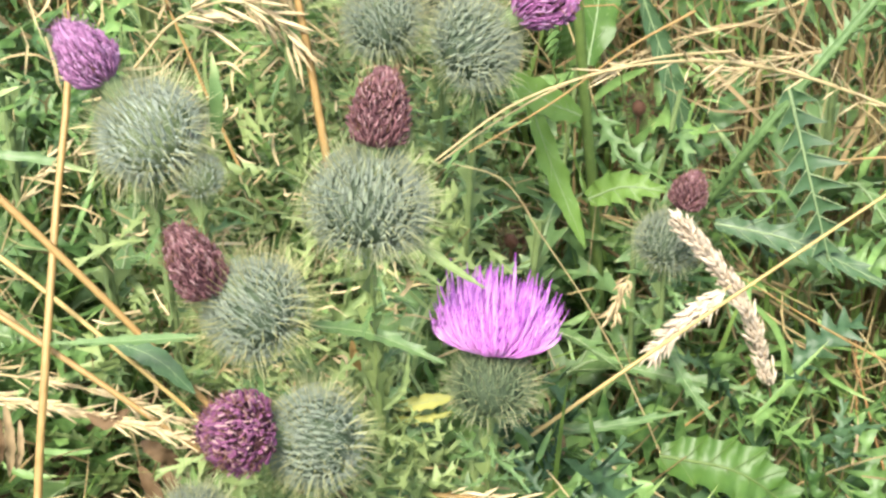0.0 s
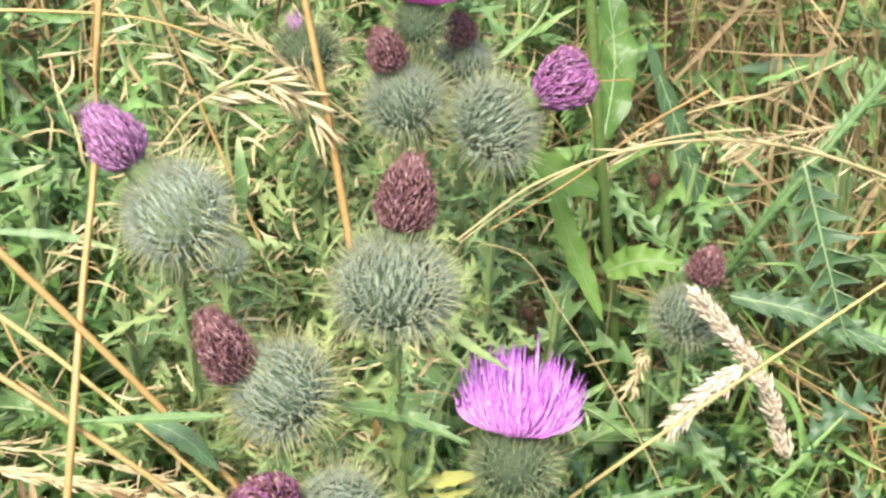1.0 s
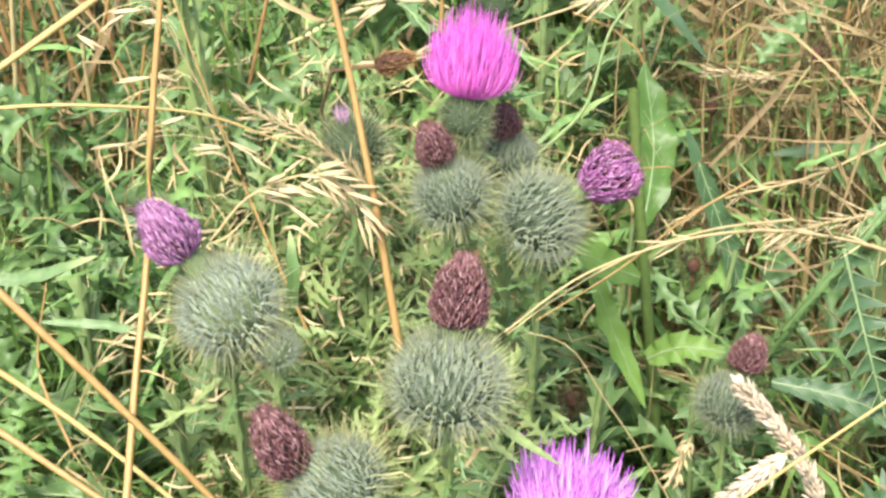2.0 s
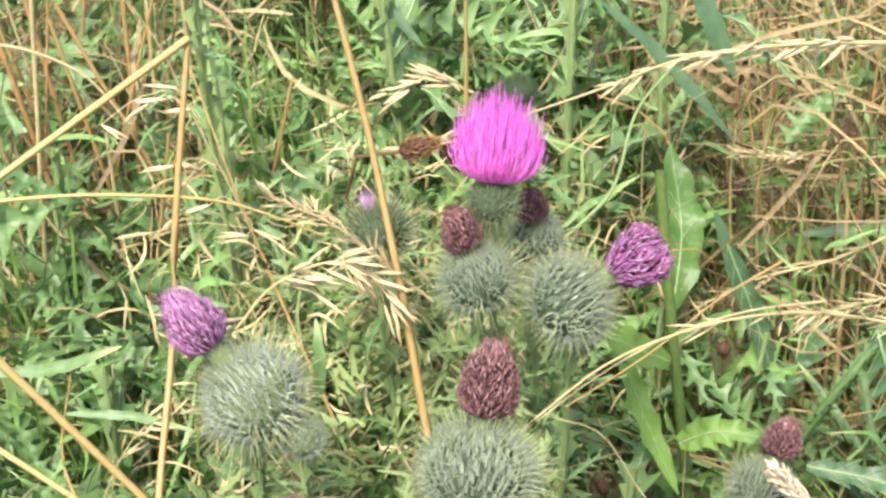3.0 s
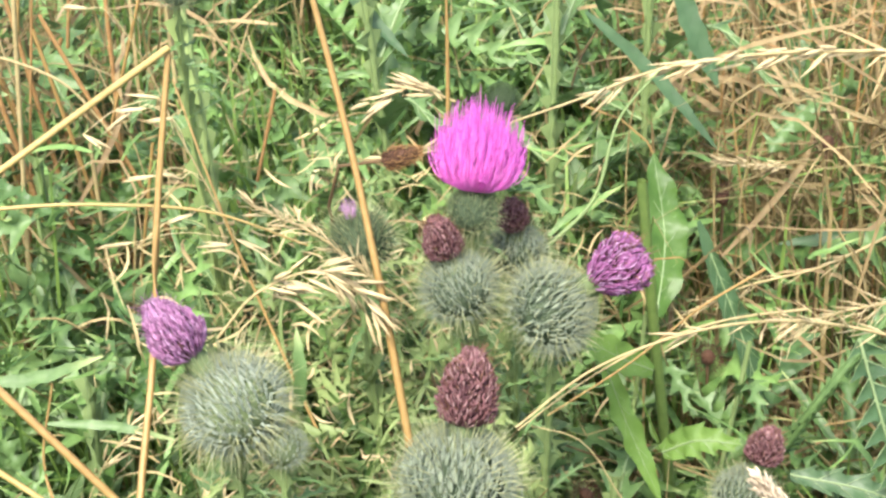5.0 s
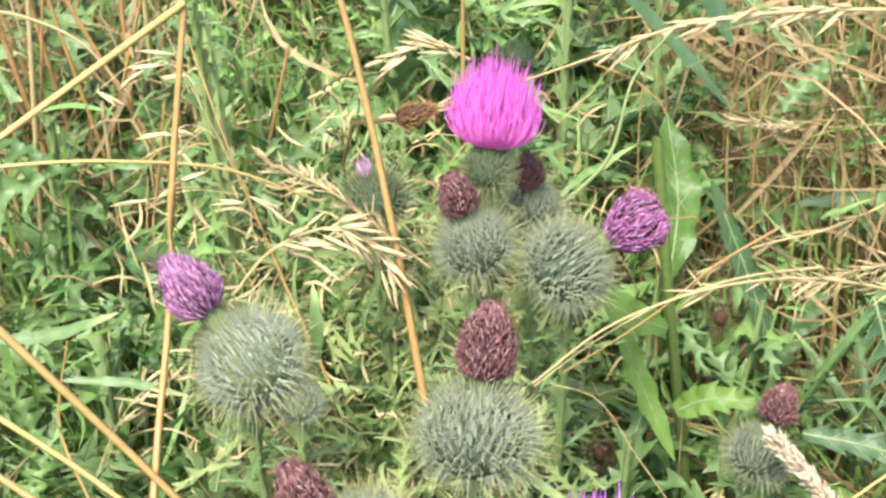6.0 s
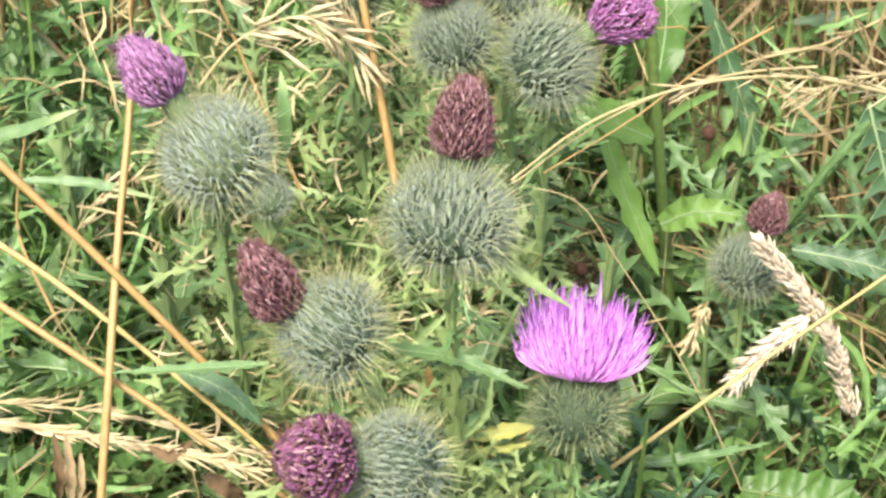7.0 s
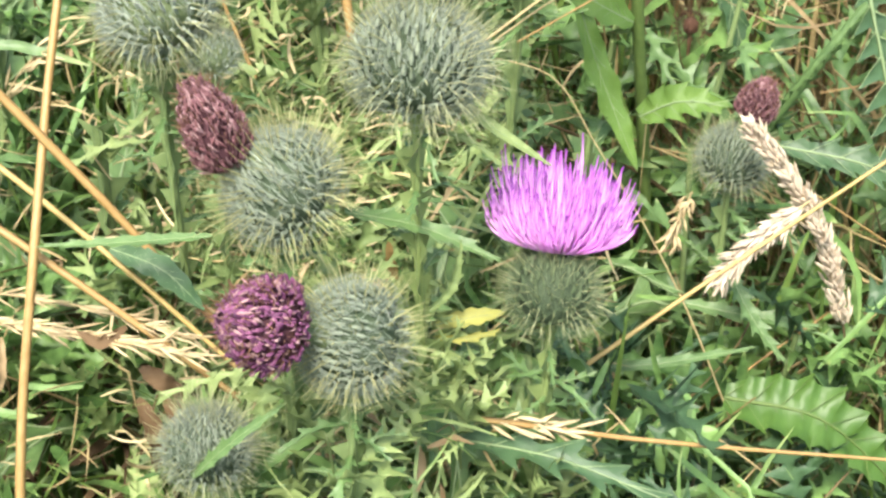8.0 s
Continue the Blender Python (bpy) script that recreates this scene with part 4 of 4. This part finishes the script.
leaf_part(dock, [(-0.0200, 0.4990, 0.5440), (-0.0080, 0.5010, 0.5425), (0.0040, 0.5010, 0.5460)], 0.0052, "lobed", M_YELLOW_LEAF, up=(0, -0.6, 0.8), label="yellowed leaf", lobes=4, depth=0.5)
leaf_part(dock, [(-0.0350, 0.5000, 0.5830), (-0.0342, 0.5000, 0.5750), (-0.0320, 0.5020, 0.5660)], 0.0034, "entire", M_STRAW_GOLD, up=(0, -0.8, 0.4), label="orange dried leaf", ribs=False)

# ---- single grass stalks ----
T = 0.00022
stalk([(-0.1640, 0.3900, 0.3300), (-0.1620, 0.4500, 0.4600), (-0.1605, 0.4800, 0.5190), (-0.1560, 0.5100, 0.5700), (-0.1540, 0.5500, 0.6120), (-0.1515, 0.5850, 0.6470), (-0.1485, 0.6050, 0.6940), (-0.1400, 0.6280, 0.7640)], 10 * T, "stout golden grass stalk, upright", M_STRAW_GOLD, taper=0.6)
stalk([(-0.1396, 0.6275, 0.7660), (-0.1700, 0.6020, 0.7510), (-0.2660, 0.5430, 0.6980)], 7 * T, "golden grass stalk snapped over", M_STRAW_YELLOW, taper=0.8)
stalk([(-0.0482, 0.6000, 0.5907), (-0.0586, 0.6200, 0.6558), (-0.0709, 0.6400, 0.7209), (-0.0871, 0.6600, 0.7909)], 9 * T, "golden grass stalk, upright", M_STRAW_GOLD, taper=0.65)
stalk([(-0.0297, 0.6900, 0.7032), (-0.0291, 0.6900, 0.7384), (-0.0291, 0.6900, 0.7797)], 5 * T, "golden grass stalk, upright", M_STRAW_GOLD)
stalk([(-0.0919, 0.6400, 0.5699), (-0.1200, 0.6600, 0.6401), (-0.1353, 0.6700, 0.6840), (-0.1517, 0.6900, 0.7278)], 4 * T, "golden grass stalk, leaning", M_STRAW_GOLD)
stalk([(-0.2999, 0.6300, 0.6854), (-0.1808, 0.6450, 0.6881), (-0.1330, 0.6500, 0.6808), (-0.0925, 0.6550, 0.6611)], 5 * T, "arching yellow grass stalk", M_STRAW_YELLOW)
stalk([(-0.2490, 0.5600, 0.7021), (-0.1323, 0.5300, 0.5761), (-0.0856, 0.5200, 0.5174)], 9 * T, "golden grass stalk lying across the thistles", M_STRAW_GOLD, taper=0.7)
stalk([(-0.2267, 0.5400, 0.6068), (-0.1311, 0.5100, 0.5481), (-0.0868, 0.5000, 0.5150)], 7.5 * T, "golden grass stalk lying across the thistles", M_STRAW_GOLD, taper=0.7)
stalk([(-0.2600, 0.5770, 0.6310), (-0.1740, 0.5500, 0.5800), (-0.1300, 0.5300, 0.5510), (-0.0900, 0.5150, 0.5180)], 7 * T, "greenish yellow grass stalk, leaning", M_STRAW_YELLOW, taper=0.6)
stalk([(-0.1960, 0.6000, 0.5540), (-0.1830, 0.6000, 0.5820), (-0.1700, 0.6000, 0.5990), (-0.1520, 0.6000, 0.6070)], 2 * T, "small oat-grass stalk with slim pale husks", M_STRAW_PALE, (0.3, 1.0, 16, 0.013, 0.0008, 0.45, 0.1))
stalk([(-0.0300, 0.4880, 0.4827), (0.0750, 0.5400, 0.5344), (0.2595, 0.6000, 0.6456)], 5 * T, "long golden grass stalk lying across", M_STRAW_YELLOW)
stalk([(0.1137, 0.5700, 0.4275), (0.0759, 0.5900, 0.5101), (0.0434, 0.5950, 0.5657), (0.0233, 0.6000, 0.5941), (0.0039, 0.6000, 0.6004)], 2.3 * T, "thin bent golden straw among leaves", M_STRAW_PALE)
stalk([(0.2201, 0.6500, 0.5919), (0.1518, 0.6350, 0.6250), (0.1107, 0.6150, 0.6419), (0.0609, 0.5900, 0.6492), (0.0262, 0.5750, 0.6426), (-0.0032, 0.5600, 0.6267)], 4.5 * T, "arching pale grass stalk with wispy seeds", M_STRAW_PALE, (0.05, 0.7, 26, 0.012, 0.0006, 0.6, 0.2))
stalk([(0.1652, 0.6000, 0.3987), (0.1537, 0.6000, 0.4752), (0.1306, 0.5970, 0.5367), (0.1033, 0.5950, 0.5732)], 3 * T, "pale drooping grass seed head", M_LITTER, (0.42, 1.0, 760, 0.0070, 0.0009, 0.40, 0.0), husk=M_SEED_PALE)
stalk([(0.1260, 0.5830, 0.5485), (0.1070, 0.5780, 0.5340), (0.0945, 0.5750, 0.5185)], 2.5 * T, "pale fan-shaped grass seed head", M_STRAW_PALE, (0.05, 1.0, 320, 0.0068, 0.0007, 0.60, 0.15), husk=M_SEED_PALE)
stalk([(0.0835, 0.6000, 0.5420), (0.0800, 0.6000, 0.5310), (0.0770, 0.6000, 0.5190)], 2 * T, "small tan grass seed head among leaves", M_STRAW_PALE, (0.0, 1.0, 70, 0.0055, 0.0007, 0.7, 0.1))
stalk([(-0.2500, 0.7000, 0.7390), (-0.2260, 0.7000, 0.7340), (-0.2040, 0.7000, 0.7230), (-0.1840, 0.7000, 0.6970)], 4 * T, "bleached grass stalk arching over", M_STRAW_PALE)
stalk([(-0.2505, 0.5500, 0.5247), (-0.1441, 0.5150, 0.5325), (-0.0998, 0.4850, 0.5467)], 5 * T, "pale grass seed head lying over the leaves", M_STRAW_PALE, (0.05, 0.97, 190, 0.013, 0.0006, 0.10, 0.0))
stalk([(-0.2534, 0.5600, 0.5244), (-0.1452, 0.5250, 0.5376), (-0.1012, 0.4950, 0.5453)], 3 * T, "pale grass seed head lying over the leaves", M_STRAW_PALE, (0.05, 0.97, 90, 0.014, 0.0004, 0.20, 0.0))
stalk([(0.1974, 0.7700, 0.7022), (0.1294, 0.7600, 0.7067), (0.0733, 0.7450, 0.7061), (0.0314, 0.7200, 0.7015), (-0.0020, 0.7000, 0.6987)], 5 * T, "arching oat-grass stalk with hanging husks", M_STRAW_PALE, (0.0, 0.80, 60, 0.015, 0.0009, 0.30, 0.20))
stalk([(0.0140, 0.6800, 0.6442), (0.0352, 0.6900, 0.6620), (0.0491, 0.7100, 0.6955), (0.0694, 0.7350, 0.7088)], 5 * T, "green arching grass stalk", M_STEM)
stalk([(-0.1270, 0.6000, 0.6467), (-0.1095, 0.6050, 0.6653), (-0.0810, 0.6100, 0.6727), (-0.0587, 0.6150, 0.6475)], 3 * T, "oat-grass stalk with pale hanging husks", M_STRAW_PALE, (0.30, 1.0, 52, 0.0145, 0.0010, 0.75, 0.30))
oat = stalk([(-0.125, 0.685, 0.632), (-0.137, 0.685, 0.668), (-0.153, 0.685, 0.710), (-0.163, 0.685, 0.740), (-0.176, 0.685, 0.764)], 2.5 * T, "nodding oat-grass stalk with large pale husks apart from each other", M_STRAW_PALE)
for twig, hu, tip in [
    ((-0.152, 0.704), (-0.157, 0.722), (-0.173, 0.724)), ((-0.154, 0.711), (-0.163, 0.717), (-0.179, 0.716)), ((-0.155, 0.714), (-0.169, 0.716), (-0.184, 0.705)),
    ((-0.158, 0.722), (-0.193, 0.705), (-0.181, 0.698)), ((-0.147, 0.695), (-0.152, 0.712), (-0.165, 0.711)), ((-0.143, 0.684), (-0.163, 0.684), (-0.179, 0.681)),
    ((-0.142, 0.681), (-0.151, 0.682), (-0.163, 0.686)), ((-0.136, 0.665), (-0.148, 0.664), (-0.161, 0.660)), ((-0.129, 0.645), (-0.132, 0.648), (-0.148, 0.647)),
    ((-0.133, 0.655), (-0.129, 0.651), (-0.114, 0.644)), ((-0.132, 0.652), (-0.177, 0.650), (-0.195, 0.647)), ((-0.172, 0.757), (-0.183, 0.764), (-0.196, 0.765)),
]:
    a, b, d = (np.array([q[0], 0.682, q[1]]) for q in (twig, hu, tip))
    husk = Soup()
    spikelets(husk, b[None], (d - b)[None], np.linalg.norm(d - b), 0.0010)
    spikelets(husk, b[None], (d - b)[None] + RNG.normal(0, 0.0022, (1, 3)), np.linalg.norm(d - b) * 0.85, 0.0007)
    tubes(husk, spline([a, (a + b) * 0.5 + np.array([0, 0, 0.004]), b], 6)[None], np.full((1, 6), 0.00025), 3)
    part("husk", husk, M_SEED, oat)
stalk([(-0.0043, 0.4620, 0.5386), (0.0433, 0.4660, 0.5277), (0.1491, 0.4700, 0.5138)], 5 * T, "golden grass stalk lying low", M_STRAW_GOLD, (0.0, 0.2, 24, 0.010, 0.0009, 0.5, 0.0))
stalk([(-0.0265, 0.7200, 0.7014), (-0.0448, 0.7200, 0.7089), (-0.0662, 0.7200, 0.7008)], 3 * T, "pale oat-grass seed head", M_STRAW_PALE, (0.1, 1.0, 24, 0.013, 0.0010, 0.25, 0.0))
stalk([(-0.0453, 0.6400, 0.6355), (-0.0645, 0.6400, 0.6530), (-0.0857, 0.6400, 0.6731), (-0.1127, 0.6400, 0.6879)], 3 * T, "pale feathery grass seed head", M_STRAW_PALE, (0.25, 1.0, 80, 0.009, 0.0003, 0.7, 0.0))
stalk([(-0.0745, 0.7400, 0.6610), (-0.0574, 0.7350, 0.6675), (-0.0353, 0.7300, 0.6738)], 3 * T, "pale oat-grass husks lying level", M_STRAW_PALE, (0.0, 1.0, 14, 0.014, 0.0009, 0.2, 0.0))
stalk([(0.2108, 0.8000, 0.5882), (0.1679, 0.7900, 0.5720), (0.1215, 0.7800, 0.5647), (0.0776, 0.7600, 0.5528)], 4 * T, "loose pale straw with wispy seeds", M_STRAW_PALE, (0.1, 0.9, 40, 0.014, 0.0003, 0.5, 0.0))
stalk([(0.1913, 0.7000, 0.6022), (0.1594, 0.7000, 0.5966), (0.1277, 0.7000, 0.5845)], 3 * T, "wispy pale green seed head", M_STRAW_PALE, (0.0, 1.0, 50, 0.013, 0.0003, 0.9, 0.1))
stalk([(0.1558, 0.8400, 0.6092), (0.1352, 0.8300, 0.6143), (0.1119, 0.8200, 0.6228)], 3 * T, "small pale grass seed head", M_STRAW_PALE, (0.0, 1.0, 50, 0.008, 0.0008, 0.35, 0.0))
stalk([(0.2270, 0.6000, 0.4786), (0.1721, 0.6000, 0.5137), (0.1331, 0.6000, 0.5408)], 3 * T, "thin golden straw, leaning over leaves", M_STRAW_GOLD)
stalk([(0.2334, 0.6800, 0.5553), (0.1902, 0.6800, 0.5520), (0.1501, 0.6800, 0.5440)], 3 * T, "thin golden straw, lying level", M_STRAW_GOLD)
stalk([(-0.1930, 0.5800, 0.5472), (-0.2089, 0.6000, 0.5815), (-0.2027, 0.6100, 0.6191)], 4 * T, "short golden straw stub, upright", M_STRAW_GOLD)
stalk([(0.0935, 0.6000, 0.4264), (0.1173, 0.6000, 0.4545), (0.1458, 0.6100, 0.4728), (0.1563, 0.6100, 0.4832)], 3.5 * T, "golden straw leaning through the leaves", M_STRAW_GOLD)
stalk([(0.0633, 0.5600, 0.4736), (0.1002, 0.5500, 0.4529), (0.1335, 0.5400, 0.4288)], 3 * T, "thin pale straw lying over the leaves", M_STRAW_PALE)
stalk([(0.1903, 0.9500, 0.5450), (0.1767, 0.9600, 0.6101), (0.1613, 0.9700, 0.6832)], 5 * T, "upright dry grass stalk, brown", M_STRAW)
stalk([(0.1994, 0.9000, 0.5689), (0.1823, 0.9000, 0.6345), (0.1655, 0.9000, 0.7061)], 5 * T, "upright green grass stalk", M_DOCK_STEM)
for k in range(24):
    py = RNG.uniform(0.78, 1.02)
    px = RNG.uniform(-0.335, -0.185) * py / 0.9
    top = RNG.uniform(0.62, 0.78)
    lean = RNG.normal(-0.012, 0.034)
    stalk([(px - lean, py + 0.02, 0.0), (px, py, top * 0.72), (px + lean, py - 0.01, top)], RNG.uniform(4.5, 9.5) * T,
          "rusty brown dry stem, upright", (M_RUST, M_RUST, M_STRAW_GOLD, M_STRAW_PALE)[k % 4], taper=0.75)


made = 0
while made < 120:
    px, py = RNG.uniform(0.07, 0.36), RNG.uniform(0.72, 1.30)
    if px > 0.06 + 0.24 * py:
        continue
    made += 1
    top = canopy(px, py) * RNG.uniform(0.95, 1.2)
    lean, bend = RNG.normal(0, 0.045, 2), RNG.normal(0, 0.012, 2)
    over = RNG.uniform(0, 0.05) * np.sign(lean[0])
    stalk([(px, py, 0.0), (px + lean[0] * 0.4 + bend[0], py + lean[1] * 0.4, top * 0.72), (px + lean[0], py + lean[1], top), (px + lean[0] + over, py + lean[1], top + 0.03 - abs(over))], RNG.uniform(2, 5.5) * T,
          "dry straw-coloured grass stalk in the meadow", (M_STRAW, M_RUST, M_STRAW, M_STRAW_GOLD, M_STRAW)[made % 5], taper=0.5)

# ---- leaf blades that stand out ----


def blade_thing(points, width, label, material=None, up=(0, -0.7, 0.7)):
    ob = thing("broad_grass", label, "grass", "broad grasses")
    leaf_part(ob, points, width, "entire", material or M_DARK_LEAF, up=up, wave=0.12, ribs=False)
    return ob


blade_thing([(0.0434, 0.8600, 0.6935), (0.0770, 0.8500, 0.6639), (0.1148, 0.8300, 0.6232)], 0.0077, "broad blue-green leaf blade, slanting")
blade_thing([(0.0849, 0.8200, 0.7283), (0.0949, 0.8100, 0.7013), (0.1081, 0.8000, 0.6723)], 0.0116, "broad blue-green leaf blade, hanging")
blade_thing([(-0.0987, 0.9200, 0.6990), (-0.0765, 0.9100, 0.6747), (-0.0558, 0.9000, 0.6538)], 0.0081, "broad blue-green leaf blade, slanting")
blade_thing([(-0.2454, 0.6200, 0.6134), (-0.2124, 0.6200, 0.6158), (-0.1810, 0.6200, 0.6269)], 0.0058, "green leaf blade with a pale rib", M_THISTLE_LEAF)
blade_thing([(-0.0896, 0.5600, 0.6358), (-0.0882, 0.5600, 0.6571), (-0.0890, 0.5650, 0.6723)], 0.0054, "upright grey-green narrow leaf", M_THISTLE_LEAF, (0.2, -0.9, 0.2))
blade_thing([(0.0985, 0.7800, 0.6059), (0.1108, 0.7700, 0.5705), (0.1248, 0.7600, 0.5344)], 0.0084, "long green leaf blade, hanging")
blade_thing([(0.2189, 0.8500, 0.5603), (0.1871, 0.8500, 0.5573), (0.1551, 0.8500, 0.5543)], 0.0084, "narrow blue-green leaf blade, level")
blade_thing([(-0.2044, 0.6000, 0.6053), (-0.1751, 0.6000, 0.6033), (-0.1489, 0.6000, 0.5955)], 0.0042, "green leaf blade lying level", M_THISTLE_LEAF)
leafy_thistle((-0.14, 0.84, 0.0), (-0.1657, 0.8000, 0.7290), 8, 0.10, "stout pale green thistle stem with spiny leaves", 0.5, (-0.1480, 0.7600, 0.5947), pale=True)
leafy_thistle((-0.10, 0.95, 0.0), (-0.1126, 0.9000, 0.6340), 8, 0.10, "stout green thistle stem with spiny leaves", 0.5, (-0.1471, 0.9200, 0.5780))

for points, width, material, text in [
    ([(-0.173, 0.500, 0.551), (-0.173, 0.498, 0.535), (-0.177, 0.500, 0.512)], 0.0042, M_DRYLEAF, "withered tan leaf hanging limp"),
    ([(-0.179, 0.505, 0.548), (-0.178, 0.500, 0.530), (-0.182, 0.503, 0.514)], 0.0036, M_LITTER, "dead brown leaf hanging limp"),
    ([(-0.169, 0.502, 0.541), (-0.170, 0.498, 0.527), (-0.174, 0.500, 0.516)], 0.0030, M_DRYLEAF, "withered tan leaf hanging limp"),
    # the next four are added dark leaves, in place of shade in the hollow
    ([(-0.126, 0.520, 0.514), (-0.118, 0.515, 0.512), (-0.110, 0.518, 0.502)], 0.0070, M_LITTER, "dark brown leaf standing in for shade under the thistle heads"),
    ([(-0.128, 0.520, 0.500), (-0.122, 0.515, 0.486), (-0.124, 0.518, 0.466)], 0.0075, M_LITTER, "dark brown leaf standing in for shade under the thistle heads"),
    ([(-0.118, 0.516, 0.505), (-0.112, 0.510, 0.494), (-0.114, 0.514, 0.478)], 0.0060, M_LITTER, "dark brown leaf standing in for shade under the thistle heads"),
    ([(-0.127, 0.510, 0.540), (-0.136, 0.506, 0.536), (-0.145, 0.510, 0.538)], 0.0046, M_LITTER, "dark brown leaf standing in for shade under the thistle heads"),
]:
    dead = thing("dead_leaf", text, "dead leaf", "dead leaves")
    leaf_part(dead, points, width, "entire", material, up=(0.3, -0.8, 0.5), wave=0.5, fold=0.5, ribs=False)

# ---- dried knapweed heads ----


def knapweed(top, r, label):
    ob = thing("dried_knapweed", label, "wild flower", "dried knapweeds")
    top = np.array(top)
    stem_part(ob, [(top[0] + 0.01, top[1] + 0.03, 0.0), top * np.array([1, 1, 0.6]) + np.array([0.004, 0.01, 0]), top], 0.0011, 0.0009, M_LITTER)
    s = Soup()
    ax = turned((RNG.normal(0, 0.2), -0.3, 1.0))
    globe(s, top, ax, r * 0.55, 1.3, 8, 12)
    head = part("flower_head", s, M_BROWN_HEAD, ob)
    s = Soup()
    bracts(s, s, top, ax, r, 150, 0.5, 0.05, 2.6, 1.2)
    part("scale_cover", s, M_BROWN_HEAD, head)
    return ob


knapweed((0.1220, 0.8500, 0.5850), 0.0068, "small dark brown dried knapweed head on a stalk")
knapweed((0.1780, 0.8500, 0.6180), 0.0068, "small dark brown dried knapweed head on a stalk")
knapweed((0.1010, 0.7400, 0.5470), 0.0068, "dark withered knapweed head sunk in the grass")


def scruffy_head(centre, width, length, label):
    """A withered flower lying over on its bent stalk."""
    ob = thing("dried_knapweed", label, "wild flower", "dried knapweeds")
    c = np.array(centre)
    ax = turned((0.9, -0.2, 0.35))
    base = c - ax[:, 2] * length * 0.5
    stem_part(ob, [(c[0] - 0.03, c[1] + 0.05, 0.0), (c[0] - 0.02, c[1] + 0.03, c[2] * 0.8), base - np.array([0.008, 0, -0.002]), base + ax[:, 2] * 0.003], 0.0010, 0.0009, M_LITTER)
    a, b, d = Soup(), Soup(), Soup()
    withered_tuft(a, b, d, base, ax, width, length, 220)
    withered_tuft(d, None, d, base, ax, width * 1.12, length * 1.05, 80, False, 0.8)
    head = part("flower_head", b, M_BROWN_HEAD, ob)
    part("floret_tuft", a, M_BROWN_HEAD, head)
    part("dry_bract_layer", d, M_RUST, head)
    return ob


scruffy_head((-0.0517, 0.7000, 0.6830), 0.0099, 0.0183, "orange-brown withered knapweed head, lying over")
knapweed((0.0330, 0.6600, 0.5190), 0.0064, "dark withered knapweed head sunk in the grass")
far_bud = thing("spear_thistle", "distant spear thistle with a small dark green bud", "thistle", "thistles")
c = (-0.0045, 0.7400, 0.6930)
thistle_head(far_bud, c, 0.0087, (-0.0045, 0.7400, 0.7041), "bud", bract=M_BUD, spine=0.22, count=150, spines=M_BUD)
stem_to_ground(far_bud, c, (0.01, 0.80, 0.0))
pale_bud = thing("spear_thistle", "distant spear thistle with a pale green bud", "thistle", "thistles")
c = (-0.1558, 0.7400, 0.7510)
thistle_head(pale_bud, c, 0.0084, (-0.1542, 0.7400, 0.7662), "bud", bract=M_PALE_STEM, spine=0.4, count=160)
stem_to_ground(pale_bud, c, (-0.13, 0.80, 0.0), material=M_PALE_STEM)
stalk([(0.1250, 0.6300, 0.6387), (0.0861, 0.6100, 0.6454), (0.0497, 0.5900, 0.6445), (0.0218, 0.5750, 0.6361), (-0.0021, 0.5650, 0.6222)], 3 * T, "thin pale grass stalk arching with its neighbour", M_STRAW_PALE)
stalk([(0.1115, 0.6600, 0.6424), (0.0825, 0.6400, 0.6361), (0.0469, 0.6100, 0.6251), (0.0109, 0.5900, 0.6122)], 3 * T, "thin golden straw arching over the leaves", M_STRAW_GOLD)
stalk([(0.2329, 0.6000, 0.3752), (0.2129, 0.6200, 0.4331), (0.1931, 0.6400, 0.4933)], 4 * T, "rusty brown dry stem, upright", M_RUST)
stalk([(0.2172, 0.6000, 0.3752), (0.2080, 0.6200, 0.4182), (0.2027, 0.6400, 0.4742)], 3 * T, "rusty brown dry stem, upright", M_RUST)
stalk([(0.1987, 0.6000, 0.3752), (0.2003, 0.6200, 0.4331), (0.2090, 0.6400, 0.4881)], 4 * T, "dry straw-coloured stem, leaning", M_STRAW)
stalk([(0.2381, 0.6100, 0.4271), (0.2178, 0.6300, 0.4609), (0.1865, 0.6400, 0.5018)], 3 * T, "dry straw-coloured stem, leaning", M_STRAW_PALE)
